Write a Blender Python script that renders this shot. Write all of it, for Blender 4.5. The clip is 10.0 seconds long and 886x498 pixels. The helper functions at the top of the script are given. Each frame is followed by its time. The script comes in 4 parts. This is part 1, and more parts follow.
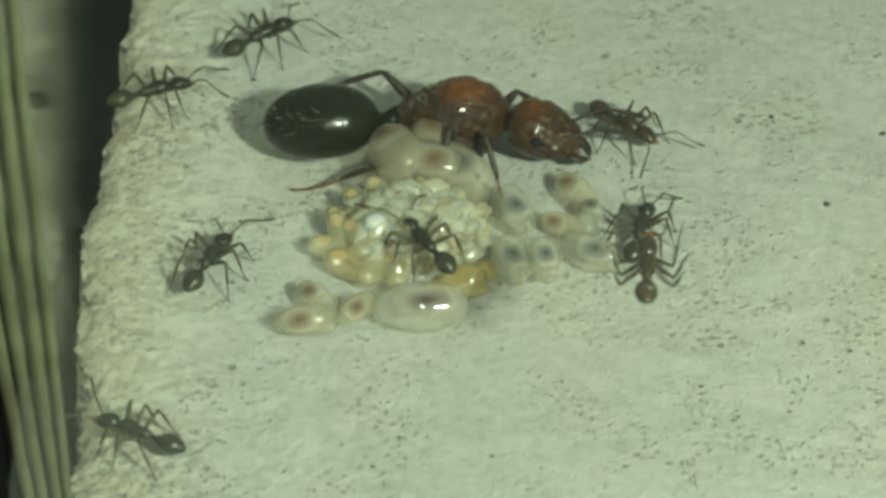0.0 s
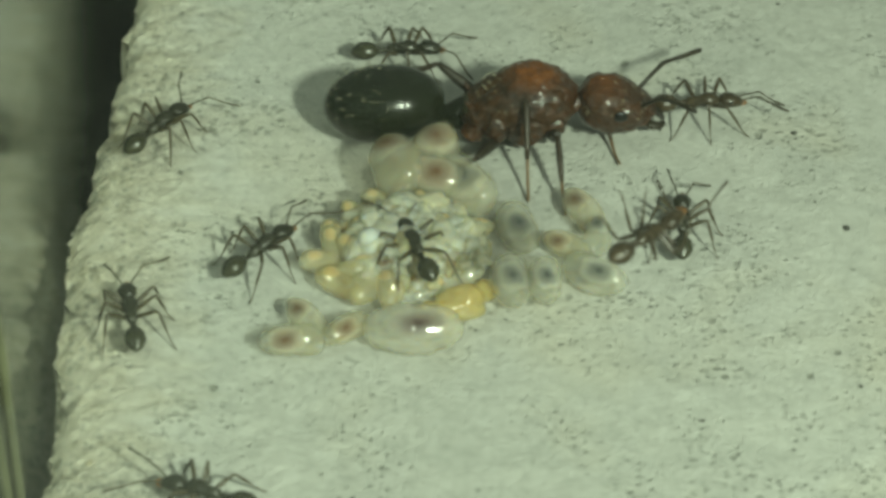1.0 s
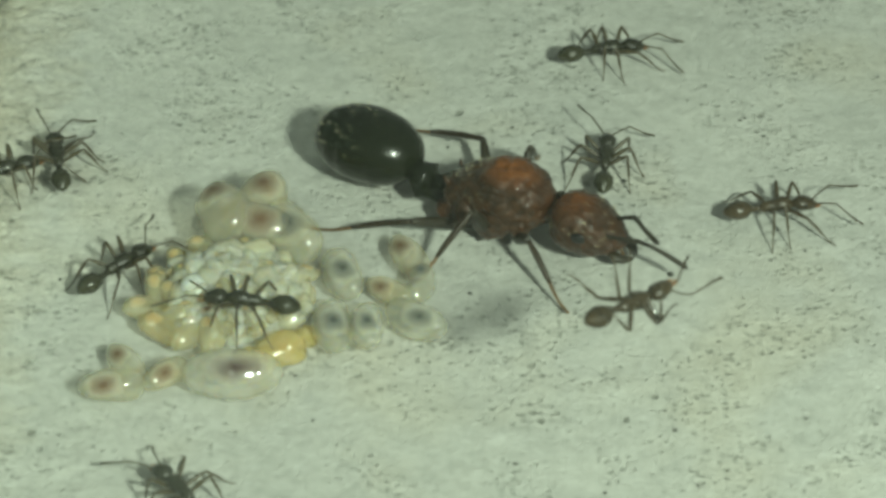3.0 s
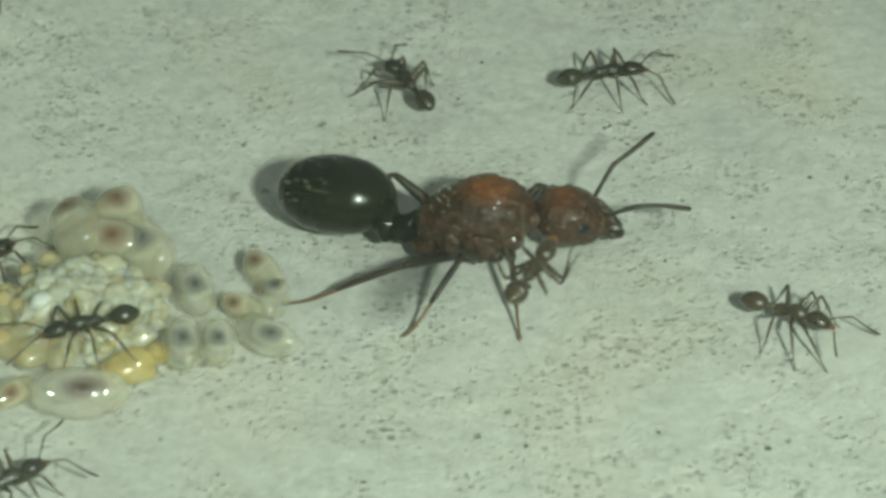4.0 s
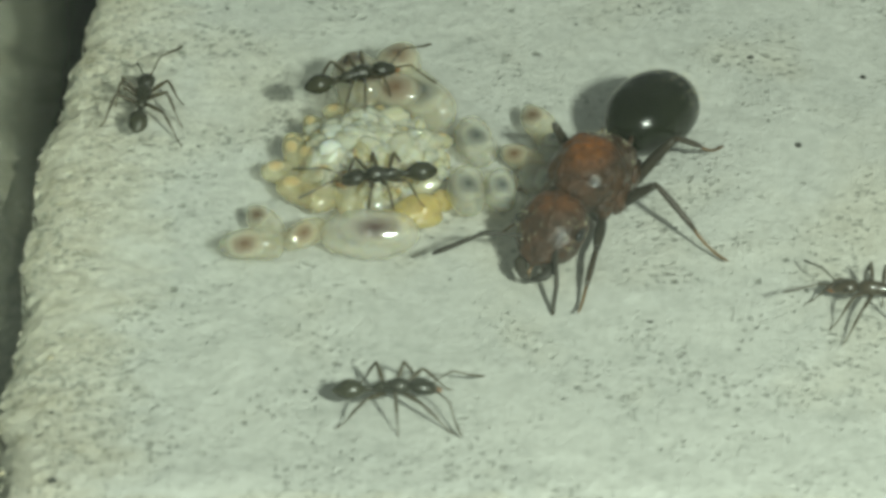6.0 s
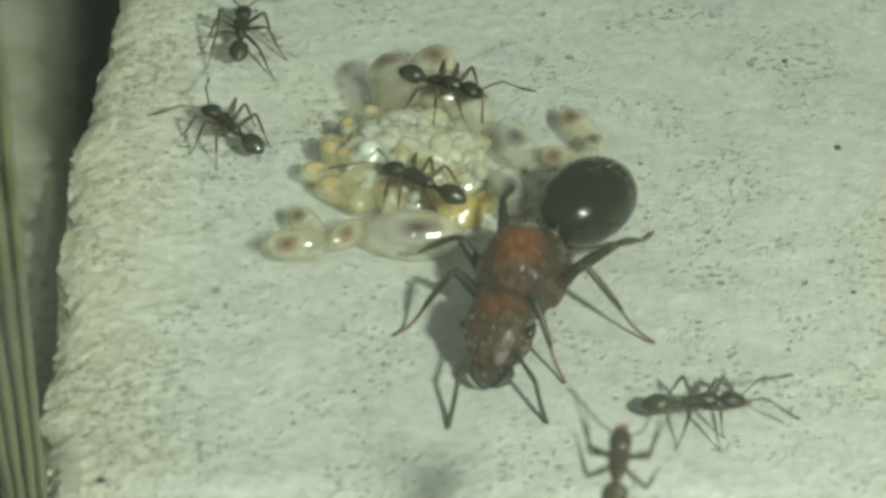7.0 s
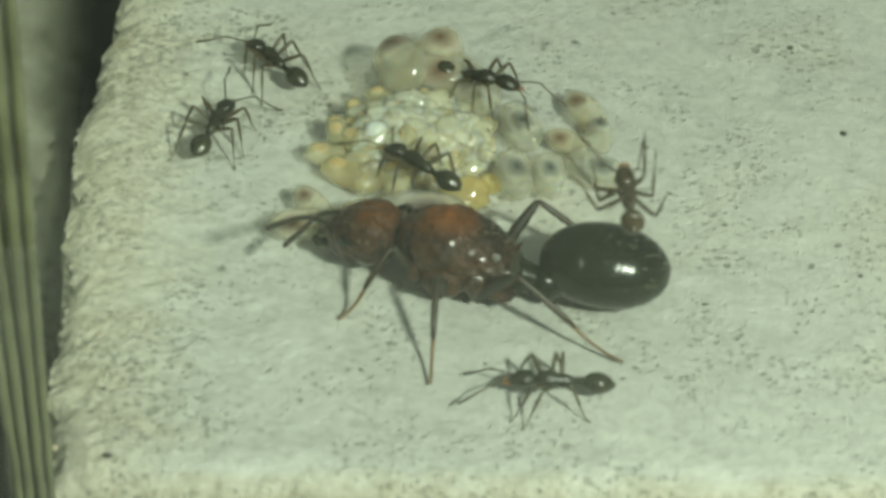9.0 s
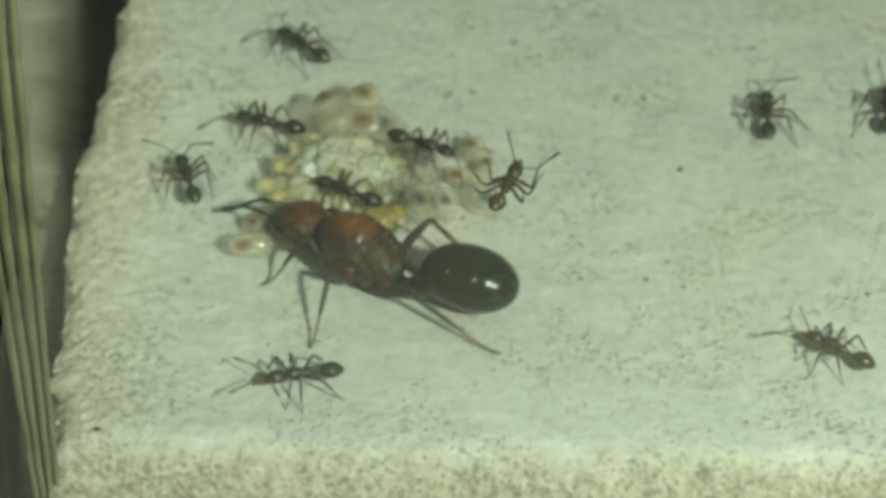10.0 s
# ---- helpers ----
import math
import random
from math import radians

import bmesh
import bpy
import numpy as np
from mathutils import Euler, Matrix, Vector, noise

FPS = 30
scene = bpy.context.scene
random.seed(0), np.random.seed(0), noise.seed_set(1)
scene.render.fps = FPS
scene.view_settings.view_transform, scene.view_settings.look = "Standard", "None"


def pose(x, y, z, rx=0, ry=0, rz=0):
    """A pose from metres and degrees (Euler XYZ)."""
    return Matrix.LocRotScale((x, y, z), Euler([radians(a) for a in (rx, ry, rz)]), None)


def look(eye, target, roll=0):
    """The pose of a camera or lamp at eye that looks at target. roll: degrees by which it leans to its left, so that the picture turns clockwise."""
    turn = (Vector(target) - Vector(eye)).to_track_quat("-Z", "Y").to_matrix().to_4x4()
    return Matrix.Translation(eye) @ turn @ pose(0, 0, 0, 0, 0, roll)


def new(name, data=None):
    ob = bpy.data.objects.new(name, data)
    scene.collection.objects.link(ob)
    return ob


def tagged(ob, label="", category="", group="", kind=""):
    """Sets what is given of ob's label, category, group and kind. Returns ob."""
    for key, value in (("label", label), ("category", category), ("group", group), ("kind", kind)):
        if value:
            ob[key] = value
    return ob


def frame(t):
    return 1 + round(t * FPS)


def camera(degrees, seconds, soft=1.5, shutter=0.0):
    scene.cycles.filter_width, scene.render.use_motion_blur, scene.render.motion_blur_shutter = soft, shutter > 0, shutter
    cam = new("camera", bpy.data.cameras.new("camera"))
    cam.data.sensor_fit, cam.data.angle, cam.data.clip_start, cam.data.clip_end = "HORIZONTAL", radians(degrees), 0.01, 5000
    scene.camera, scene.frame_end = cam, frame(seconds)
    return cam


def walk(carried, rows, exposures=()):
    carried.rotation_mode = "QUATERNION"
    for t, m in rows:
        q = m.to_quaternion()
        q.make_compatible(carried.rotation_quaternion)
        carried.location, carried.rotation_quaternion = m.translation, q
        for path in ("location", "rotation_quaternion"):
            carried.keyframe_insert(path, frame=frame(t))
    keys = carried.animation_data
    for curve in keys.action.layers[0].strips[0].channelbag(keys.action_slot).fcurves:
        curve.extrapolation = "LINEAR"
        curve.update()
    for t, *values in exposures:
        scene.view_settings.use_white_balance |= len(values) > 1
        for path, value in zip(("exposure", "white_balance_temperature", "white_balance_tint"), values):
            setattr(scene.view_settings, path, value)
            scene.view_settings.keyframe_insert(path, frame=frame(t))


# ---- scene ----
MM = 0.001  # all plan numbers below are millimetres


# ---- camera ----
def cam_at(x, y, z, yaw, pitch, roll):
    """The pose of the camera in millimetres; yaw to the left from +y, pitch upwards."""
    a, p = radians(yaw), radians(pitch)
    ahead = Vector((-math.sin(a) * math.cos(p), math.cos(a) * math.cos(p), math.sin(p)))
    eye = Vector((x, y, z)) * MM
    return look(eye, eye + ahead, roll)


cam = camera(15, 10.0, soft=3.4, shutter=0.2)
walk(cam, [
    (0, cam_at(-4.32, -63.30, 49.97, -2.07, -38.42, 0.22)),
    (0.5, cam_at(-3.01, -60.92, 49.15, -0.66, -38.94, 0.99)),
    (0.8, cam_at(-2.50, -60.00, 48.59, -0.22, -38.95, 0.64)),
    (1, cam_at(-1.50, -59.70, 49.13, 0.49, -39.31, -0.06)),
    (1.5, cam_at(-1.06, -59.24, 49.12, 0.48, -39.23, 0.28)),
    (2, cam_at(1.92, -59.94, 49.29, 0.97, -38.79, -0.40)),
    (2.2, cam_at(2.07, -60.21, 48.82, 0.71, -38.30, -0.30)),
    (3.3, cam_at(2.95, -60.49, 48.87, 0.34, -37.97, -0.07)),
    (3.5, cam_at(3.80, -59.95, 49.23, 0.64, -38.26, -0.34)),
    (4, cam_at(5.65, -59.40, 48.93, 0.25, -38.30, -0.55)),
    (4.5, cam_at(7.01, -58.76, 49.01, -0.05, -38.69, -1.00)),
    (4.8, cam_at(8.75, -60.06, 47.97, 1.28, -38.19, -1.76)),
    (5, cam_at(6.78, -60.69, 47.05, 0.82, -38.48, -1.30)),
    (5.2, cam_at(4.93, -63.07, 47.11, 1.08, -37.97, -1.47)),
    (5.5, cam_at(3.72, -63.79, 48.57, 2.52, -38.53, -1.49)),
    (6, cam_at(0.49, -63.39, 47.26, 1.41, -38.03, -0.36)),
    (6.2, cam_at(-0.76, -63.59, 46.87, 0.84, -37.79, 0.02)),
    (7.3, cam_at(-2.56, -63.48, 45.78, -0.82, -37.19, 1.16)),
    (7.5, cam_at(-2.42, -63.67, 45.62, -0.97, -37.31, 1.35)),
    (8, cam_at(-2.40, -64.47, 45.37, -1.26, -37.11, 1.30)),
    (8.5, cam_at(-3.25, -64.37, 45.43, -1.25, -37.11, 1.70)),
    (9, cam_at(-3.27, -63.93, 45.18, -1.11, -36.86, 1.71)),
    (9.1, cam_at(-3.22, -63.67, 45.39, -1.10, -37.07, 1.81)),
    (9.3, cam_at(-0.80, -64.26, 46.56, -0.34, -36.91, 0.66)),
    (9.5, cam_at(-1.36, -64.02, 47.10, -0.56, -37.66, 0.79)),
    (9.7, cam_at(0.59, -63.55, 48.78, 0.12, -38.86, 1.27)),
    (9.8, cam_at(0.68, -63.05, 49.88, -0.01, -39.64, 1.43)),
    (9.9, cam_at(0.12, -65.71, 52.06, -0.17, -39.50, 1.64)),
    (9.967, cam_at(-0.34, -78.82, 61.29, -0.47, -38.91, 1.52)),
    (10, cam_at(-0.34, -78.82, 61.29, -0.47, -38.91, 1.52)),
], exposures=[(0, -0.08, 6900, 5), (1.0, -0.08, 6900, 5), (2.2, -0.01, 6650, 7), (3.5, -0.03, 6550, 10), (4.5, -0.01, 6350, 13), (5.5, -0.01, 6400, 16), (7.5, 0.00, 6650, 13), (9.0, 0.00, 6750, 10), (10, -0.07, 6800, 8)])
cam.data.dof.use_dof = True
cam.data.dof.focus_distance, cam.data.dof.aperture_fstop = 81 * MM, 260

# ---- light: one small lamp beside the lens, and the dim room ----
world = bpy.data.worlds.new("dim_room")
scene.world = world
world.use_nodes = True
world.node_tree.nodes["Background"].inputs["Color"].default_value = (0.80, 1.0, 0.84, 1)
world.node_tree.nodes["Background"].inputs["Strength"].default_value = 0.20
flash = bpy.data.lights.new("flash_lamp", "AREA")
flash.shape, flash.size, flash.energy, flash.color = "DISK", 8 * MM, 0.0960, (0.825, 1.0, 0.80)
flash_ob = new("flash_lamp", flash)
flash_ob.matrix_world = look((33 * MM, -65 * MM, 56 * MM), (1 * MM, 0, 0))


# ---- materials ----
def nodes_of(name):
    m = bpy.data.materials.new(name)
    m.use_nodes = True
    return m, m.node_tree.nodes, m.node_tree.links, m.node_tree.nodes["Principled BSDF"]


def coords(n, l, kind="Object", per_mm=True):
    tc, mp = n.new("ShaderNodeTexCoord"), n.new("ShaderNodeMapping")
    k = 1000 if per_mm else 1
    mp.inputs["Scale"].default_value = (k, k, k)
    l.new(tc.outputs[kind], mp.inputs["Vector"])
    return mp.outputs["Vector"]


def noise_tex(n, l, vec, scale, detail=4, rough=0.55, stretch=None):
    if stretch:
        mp = n.new("ShaderNodeMapping")
        mp.inputs["Scale"].default_value = stretch
        l.new(vec, mp.inputs["Vector"])
        vec = mp.outputs["Vector"]
    t = n.new("ShaderNodeTexNoise")
    t.inputs["Scale"].default_value, t.inputs["Detail"].default_value, t.inputs["Roughness"].default_value = scale, detail, rough
    l.new(vec, t.inputs["Vector"])
    return t.outputs["Fac"]


def ramp(n, l, fac, stops):
    r = n.new("ShaderNodeValToRGB")
    e = r.color_ramp.elements
    while len(e) < len(stops):
        e.new(0.5)
    for k, (pos, col) in zip(e, stops):
        k.position = pos
        k.color = (*col, 1) if len(col) == 3 else (col[0],) * 3 + (1,)
    l.new(fac, r.inputs["Fac"])
    return r.outputs["Color"]


def mix(n, l, a, b, fac, mode="MIX"):
    x = n.new("ShaderNodeMix")
    x.data_type, x.blend_type = "RGBA", mode
    for sock, v in ((x.inputs["Factor"], fac), (x.inputs["A"], a), (x.inputs["B"], b)):
        if isinstance(v, (int, float)):
            sock.default_value = v
        elif isinstance(v, tuple):
            sock.default_value = (*v, 1)
        else:
            l.new(v, sock)
    return x.outputs["Result"]


def math_node(n, l, op, a, b=0.0):
    x = n.new("ShaderNodeMath")
    x.operation = op
    for sock, v in ((x.inputs[0], a), (x.inputs[1], b)):
        if isinstance(v, (int, float)):
            sock.default_value = v
        else:
            l.new(v, sock)
    return x.outputs[0]


def bump(n, l, b, height, strength, dist):
    k = n.new("ShaderNodeBump")
    k.inputs["Strength"].default_value, k.inputs["Distance"].default_value = strength, dist * MM
    l.new(height, k.inputs["Height"])
    l.new(k.outputs["Normal"], b.inputs["Normal"])


def plaster_material():
    """Pale porous plaster: blotches, grain, dark pores in drifts, warm stains."""
    m, n, l, b = nodes_of("porous_plaster")
    v = coords(n, l)
    blotch = noise_tex(n, l, v, 0.22, 5)
    streak = noise_tex(n, l, v, 0.9, 5, 0.6, (0.7, 1.25, 1))
    grain = noise_tex(n, l, v, 7.0, 6, 0.65)
    col = ramp(n, l, blotch, [(0.32, (0.43, 0.45, 0.43)), (0.68, (0.665, 0.67, 0.62))])
    col = mix(n, l, col, ramp(n, l, streak, [(0.35, (0.42, 0.43, 0.41)), (0.65, (0.70, 0.70, 0.66))]), 0.45)
    col = mix(n, l, col, ramp(n, l, grain, [(0.3, (0.42, 0.43, 0.40)), (0.7, (0.66, 0.66, 0.63))]), 0.35)
    warm = ramp(n, l, noise_tex(n, l, v, 0.16, 4), [(0.52, (0,)), (0.68, (1,))])
    col = mix(n, l, col, (0.62, 0.55, 0.38), math_node(n, l, "MULTIPLY", warm, 0.30))
    # the older, yellower rim along the left and the front
    sep = n.new("ShaderNodeSeparateXYZ")
    l.new(v, sep.inputs[0])
    wob = math_node(n, l, "MULTIPLY", streak, 4.0)
    rim_x = math_node(n, l, "SUBTRACT", -5.2, math_node(n, l, "ADD", sep.outputs["X"], wob))
    rim_y = math_node(n, l, "MULTIPLY", math_node(n, l, "SUBTRACT", -10.75, math_node(n, l, "ADD", sep.outputs["Y"], math_node(n, l, "MULTIPLY", wob, 0.22))), 6.5)
    rim = math_node(n, l, "MULTIPLY", math_node(n, l, "MAXIMUM", rim_x, rim_y), 0.22)
    clamp = n.new("ShaderNodeClamp")
    l.new(rim, clamp.inputs["Value"])
    col = mix(n, l, col, mix(n, l, (0.50, 0.43, 0.27), (0.66, 0.57, 0.39), grain), math_node(n, l, "MULTIPLY", clamp.outputs[0], 0.92))
    fleck = ramp(n, l, noise_tex(n, l, v, 2.6, 5, 0.7), [(0.36, (0.22, 0.19, 0.12)), (0.50, (0.56, 0.53, 0.43)), (0.64, (0.77, 0.75, 0.66))])
    col = mix(n, l, col, fleck, math_node(n, l, "ADD", 0.20, math_node(n, l, "MULTIPLY", clamp.outputs[0], 0.34)))
    # pores, small in drifts and larger ones apart
    drift = ramp(n, l, noise_tex(n, l, v, 0.33, 3), [(0.36, (0.18,)), (0.62, (1.0,))])
    drift = math_node(n, l, "ADD", drift, math_node(n, l, "MULTIPLY", clamp.outputs[0], 0.45))
    allp = None
    for scale, size, sharp, deep in ((8.0, 0.95, 2.8, 0.52), (4.4, 0.60, 3.8, 0.54), (1.6, 0.20, 14.0, 0.66)):
        vo = n.new("ShaderNodeTexVoronoi")
        vo.inputs["Scale"].default_value = scale
        warp = n.new("ShaderNodeVectorMath")
        warp.operation = "MULTIPLY_ADD"
        nv = n.new("ShaderNodeTexNoise")
        nv.inputs["Scale"].default_value = scale * 1.6
        l.new(v, nv.inputs["Vector"])
        l.new(nv.outputs["Color"], warp.inputs[0])
        warp.inputs[1].default_value = (0.35 / scale,) * 3
        l.new(v, warp.inputs[2])
        l.new(warp.outputs[0], vo.inputs["Vector"])
        sp = n.new("ShaderNodeSeparateColor")
        l.new(vo.outputs["Color"], sp.inputs[0])
        pick = math_node(n, l, "POWER", sp.outputs[0], 2.4)
        rad = math_node(n, l, "MULTIPLY", pick, math_node(n, l, "MULTIPLY", drift, size) if scale > 2 else size)
        soft = math_node(n, l, "MULTIPLY", math_node(n, l, "SUBTRACT", rad, vo.outputs["Distance"]), sharp)
        cl = n.new("ShaderNodeClamp")
        l.new(soft, cl.inputs["Value"])
        one = math_node(n, l, "MULTIPLY", cl.outputs[0], deep)
        allp = one if allp is None else math_node(n, l, "MAXIMUM", allp, one)
    col = mix(n, l, col, (0.185, 0.19, 0.155), allp)
    l.new(col, b.inputs["Base Color"])
    b.inputs["Roughness"].default_value = 0.8
    b.inputs["Specular IOR Level"].default_value = 0.35
    crumbs = noise_tex(n, l, v, 3.2, 6, 0.7)
    h = math_node(n, l, "ADD", math_node(n, l, "MULTIPLY", grain, 0.42), math_node(n, l, "MULTIPLY", streak, 0.20))
    h = math_node(n, l, "ADD", h, math_node(n, l, "MULTIPLY", crumbs, math_node(n, l, "ADD", 0.15, math_node(n, l, "MULTIPLY", clamp.outputs[0], 1.9))))
    h = math_node(n, l, "SUBTRACT", h, math_node(n, l, "MULTIPLY", allp, 0.5))
    bump(n, l, b, h, 0.85, 0.15)
    return m


def shell_material(name, dark, light, rough=0.28, scale=3.0, bump_by=0.25, sss=0.0, coat=0.0, rugged=0.0, glow_at=None):
    """Insect cuticle: two tones in clouds, fine shagreen, gloss."""
    m, n, l, b = nodes_of(name)
    v = coords(n, l)
    cloud = noise_tex(n, l, v, scale * 0.45, 3)
    fine = noise_tex(n, l, v, scale * 6, 4, 0.6)
    if rugged:
        fine = math_node(n, l, "ADD", math_node(n, l, "MULTIPLY", fine, 0.6), math_node(n, l, "MULTIPLY", noise_tex(n, l, v, 5.5, 3, 0.6), 0.5))
    col = ramp(n, l, cloud, [(0.35, dark), (0.68, light)])
    # on rugged skin the shade of the pits is put into the colour
    col = mix(n, l, col, ramp(n, l, fine, [(0.44 if rugged else 0.3, tuple(c * 0.6 for c in dark)), (0.64 if rugged else 0.7, tuple(min(1, c * 1.25) for c in light))]), 0.55 if rugged else 0.4)
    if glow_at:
        # a paler, rustier crest; the orange sheen near the highlight is painted in
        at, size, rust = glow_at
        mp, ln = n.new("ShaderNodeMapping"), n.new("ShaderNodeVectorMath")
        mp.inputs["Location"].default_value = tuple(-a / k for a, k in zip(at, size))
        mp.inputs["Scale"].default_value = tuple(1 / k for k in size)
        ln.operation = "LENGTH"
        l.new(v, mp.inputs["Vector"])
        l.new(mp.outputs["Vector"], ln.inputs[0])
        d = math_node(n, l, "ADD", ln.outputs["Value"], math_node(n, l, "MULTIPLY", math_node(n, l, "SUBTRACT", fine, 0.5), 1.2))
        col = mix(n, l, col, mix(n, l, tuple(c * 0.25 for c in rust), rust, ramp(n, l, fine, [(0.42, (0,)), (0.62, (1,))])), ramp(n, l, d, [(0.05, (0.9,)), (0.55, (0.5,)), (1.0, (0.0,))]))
    l.new(col, b.inputs["Base Color"])
    rg = n.new("ShaderNodeMapRange")
    rg.inputs["To Min"].default_value, rg.inputs["To Max"].default_value = rough * 0.75, rough * 1.4
    l.new(fine, rg.inputs["Value"])
    l.new(rg.outputs[0], b.inputs["Roughness"])
    b.inputs["Coat Weight"].default_value, b.inputs["Coat Roughness"].default_value = coat, 0.08
    if sss:
        b.inputs["Subsurface Weight"].default_value = sss
        b.inputs["Subsurface Radius"].default_value = (1, 0.5, 0.25)
        b.inputs["Subsurface Scale"].default_value = 0.25 * MM
    bump(n, l, b, fine, min(1, bump_by), rugged or 0.02)
    return m


def larva_material(name, skin, gut, at=(0.25, 0, 0.1), size=(0.25, 0.16, 0.3), amount=0.92, clear=0.38):
    """Wet translucent grub skin; the gut shows through as a soft dark patch."""
    m, n, l, b = nodes_of(name)
    v = coords(n, l, per_mm=False)
    mp = n.new("ShaderNodeMapping")
    mp.vector_type = "POINT"
    mp.inputs["Location"].default_value = tuple(-a / s for a, s in zip(at, size))
    mp.inputs["Scale"].default_value = tuple(1 / s for s in size)
    l.new(v, mp.inputs["Vector"])
    ln = n.new("ShaderNodeVectorMath")
    ln.operation = "LENGTH"
    l.new(mp.outputs["Vector"], ln.inputs[0])
    wob = noise_tex(n, l, v, 5, 3)
    d = math_node(n, l, "ADD", ln.outputs["Value"], math_node(n, l, "MULTIPLY", math_node(n, l, "SUBTRACT", wob, 0.5), 0.5))
    fac = ramp(n, l, d, [(0.1, (amount,)), (0.5, (amount * 0.72,)), (1.0, (0.0,))])
    tone = mix(n, l, tuple(c * 0.88 for c in skin), skin, noise_tex(n, l, v, 3, 3))
    info = n.new("ShaderNodeObjectInfo")
    tone = mix(n, l, tone, tuple(c * k for c, k in zip(skin, (0.96, 0.84, 0.58))), math_node(n, l, "MULTIPLY", math_node(n, l, "POWER", info.outputs["Random"], 2.0), 0.5))
    l.new(mix(n, l, tone, gut, fac), b.inputs["Base Color"])
    b.inputs["Roughness"].default_value = 0.16
    b.inputs["Subsurface Weight"].default_value = 1.0
    b.inputs["Subsurface Radius"].default_value = (1.0, 0.85, 0.6)
    b.inputs["Subsurface Scale"].default_value = 0.5 * MM
    b.inputs["Coat Weight"].default_value = 0.2
    b.inputs["Coat Roughness"].default_value = 0.05
    bump(n, l, b, noise_tex(n, l, v, 7, 3), 0.4, 0.05)
    # the skin lets part of the light straight through, less so over the gut, under a wet gloss
    tr, mx = n.new("ShaderNodeBsdfTransparent"), n.new("ShaderNodeMixShader")
    tr.inputs["Color"].default_value = (0.95, 0.94, 0.89, 1)
    l.new(math_node(n, l, "MULTIPLY", math_node(n, l, "SUBTRACT", 1.0, fac), clear), mx.inputs["Fac"])
    l.new(b.outputs[0], mx.inputs[1])
    l.new(tr.outputs[0], mx.inputs[2])
    gl, wet = n.new("ShaderNodeBsdfGlossy"), n.new("ShaderNodeMixShader")
    gl.inputs["Roughness"].default_value = 0.06
    wet.inputs["Fac"].default_value = 0.07
    l.new(mx.outputs[0], wet.inputs[1])
    l.new(gl.outputs[0], wet.inputs[2])
    l.new(wet.outputs[0], n["Material Output"].inputs["Surface"])
    return m


def plain(name, col, rough=0.5, jitter=0.2, scale=4.0):
    m, n, l, b = nodes_of(name)
    v = coords(n, l)
    l.new(ramp(n, l, noise_tex(n, l, v, scale, 4), [(0.3, tuple(c * (1 - jitter) for c in col)), (0.7, tuple(min(1, c * (1 + jitter)) for c in col))]), b.inputs["Base Color"])
    b.inputs["Roughness"].default_value = rough
    return m


def glass_material():
    m, n, l, b = nodes_of("side_glass")
    b.inputs["Base Color"].default_value = (0.86, 0.95, 0.84, 1)
    b.inputs["Transmission Weight"].default_value = 1.0
    b.inputs["Roughness"].default_value = 0.10
    b.inputs["IOR"].default_value = 1.5
    return m


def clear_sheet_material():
    """A very thin clear sheet: it bends no light, mirrors a little and has haze painted on as a pale veil."""
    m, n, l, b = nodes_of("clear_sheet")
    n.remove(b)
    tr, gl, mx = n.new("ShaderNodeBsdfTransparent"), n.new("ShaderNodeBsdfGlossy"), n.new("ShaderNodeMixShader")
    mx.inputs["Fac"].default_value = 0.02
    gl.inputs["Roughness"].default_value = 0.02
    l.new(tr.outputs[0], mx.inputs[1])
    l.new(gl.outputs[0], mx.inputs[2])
    haze, haze_mix = n.new("ShaderNodeBsdfDiffuse"), n.new("ShaderNodeMixShader")
    haze.inputs["Color"].default_value = (0.76, 0.80, 0.70, 1)
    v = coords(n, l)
    # the painted haze thickens towards the front, lifting the dark tones seen through it
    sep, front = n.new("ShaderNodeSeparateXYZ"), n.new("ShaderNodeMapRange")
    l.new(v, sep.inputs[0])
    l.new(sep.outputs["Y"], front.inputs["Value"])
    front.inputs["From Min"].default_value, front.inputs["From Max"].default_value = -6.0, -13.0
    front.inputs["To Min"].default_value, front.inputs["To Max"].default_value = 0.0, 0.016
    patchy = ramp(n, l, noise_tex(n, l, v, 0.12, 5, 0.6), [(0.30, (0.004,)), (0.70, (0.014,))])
    l.new(math_node(n, l, "ADD", patchy, front.outputs[0]), haze_mix.inputs["Fac"])
    l.new(mx.outputs[0], haze_mix.inputs[1])
    l.new(haze.outputs[0], haze_mix.inputs[2])
    l.new(haze_mix.outputs[0], n["Material Output"].inputs["Surface"])
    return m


PLASTER = plaster_material()
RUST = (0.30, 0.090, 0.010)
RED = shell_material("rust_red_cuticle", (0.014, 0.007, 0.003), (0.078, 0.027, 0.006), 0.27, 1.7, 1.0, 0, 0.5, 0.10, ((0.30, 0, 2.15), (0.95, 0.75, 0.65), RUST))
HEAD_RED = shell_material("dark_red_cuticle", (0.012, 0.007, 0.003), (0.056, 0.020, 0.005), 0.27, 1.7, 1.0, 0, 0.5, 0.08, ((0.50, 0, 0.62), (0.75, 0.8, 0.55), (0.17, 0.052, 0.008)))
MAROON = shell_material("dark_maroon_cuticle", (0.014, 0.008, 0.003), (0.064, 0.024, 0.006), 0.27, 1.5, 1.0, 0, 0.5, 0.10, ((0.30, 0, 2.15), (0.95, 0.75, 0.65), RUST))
BLACK = shell_material("black_gaster", (0.003, 0.005, 0.002), (0.011, 0.014, 0.005), 0.20, 1.9, 0.35, 0, 0.2)
for m in (BLACK, RED, HEAD_RED, MAROON):
    m.node_tree.nodes["Principled BSDF"].inputs["Specular IOR Level"].default_value = 0.3
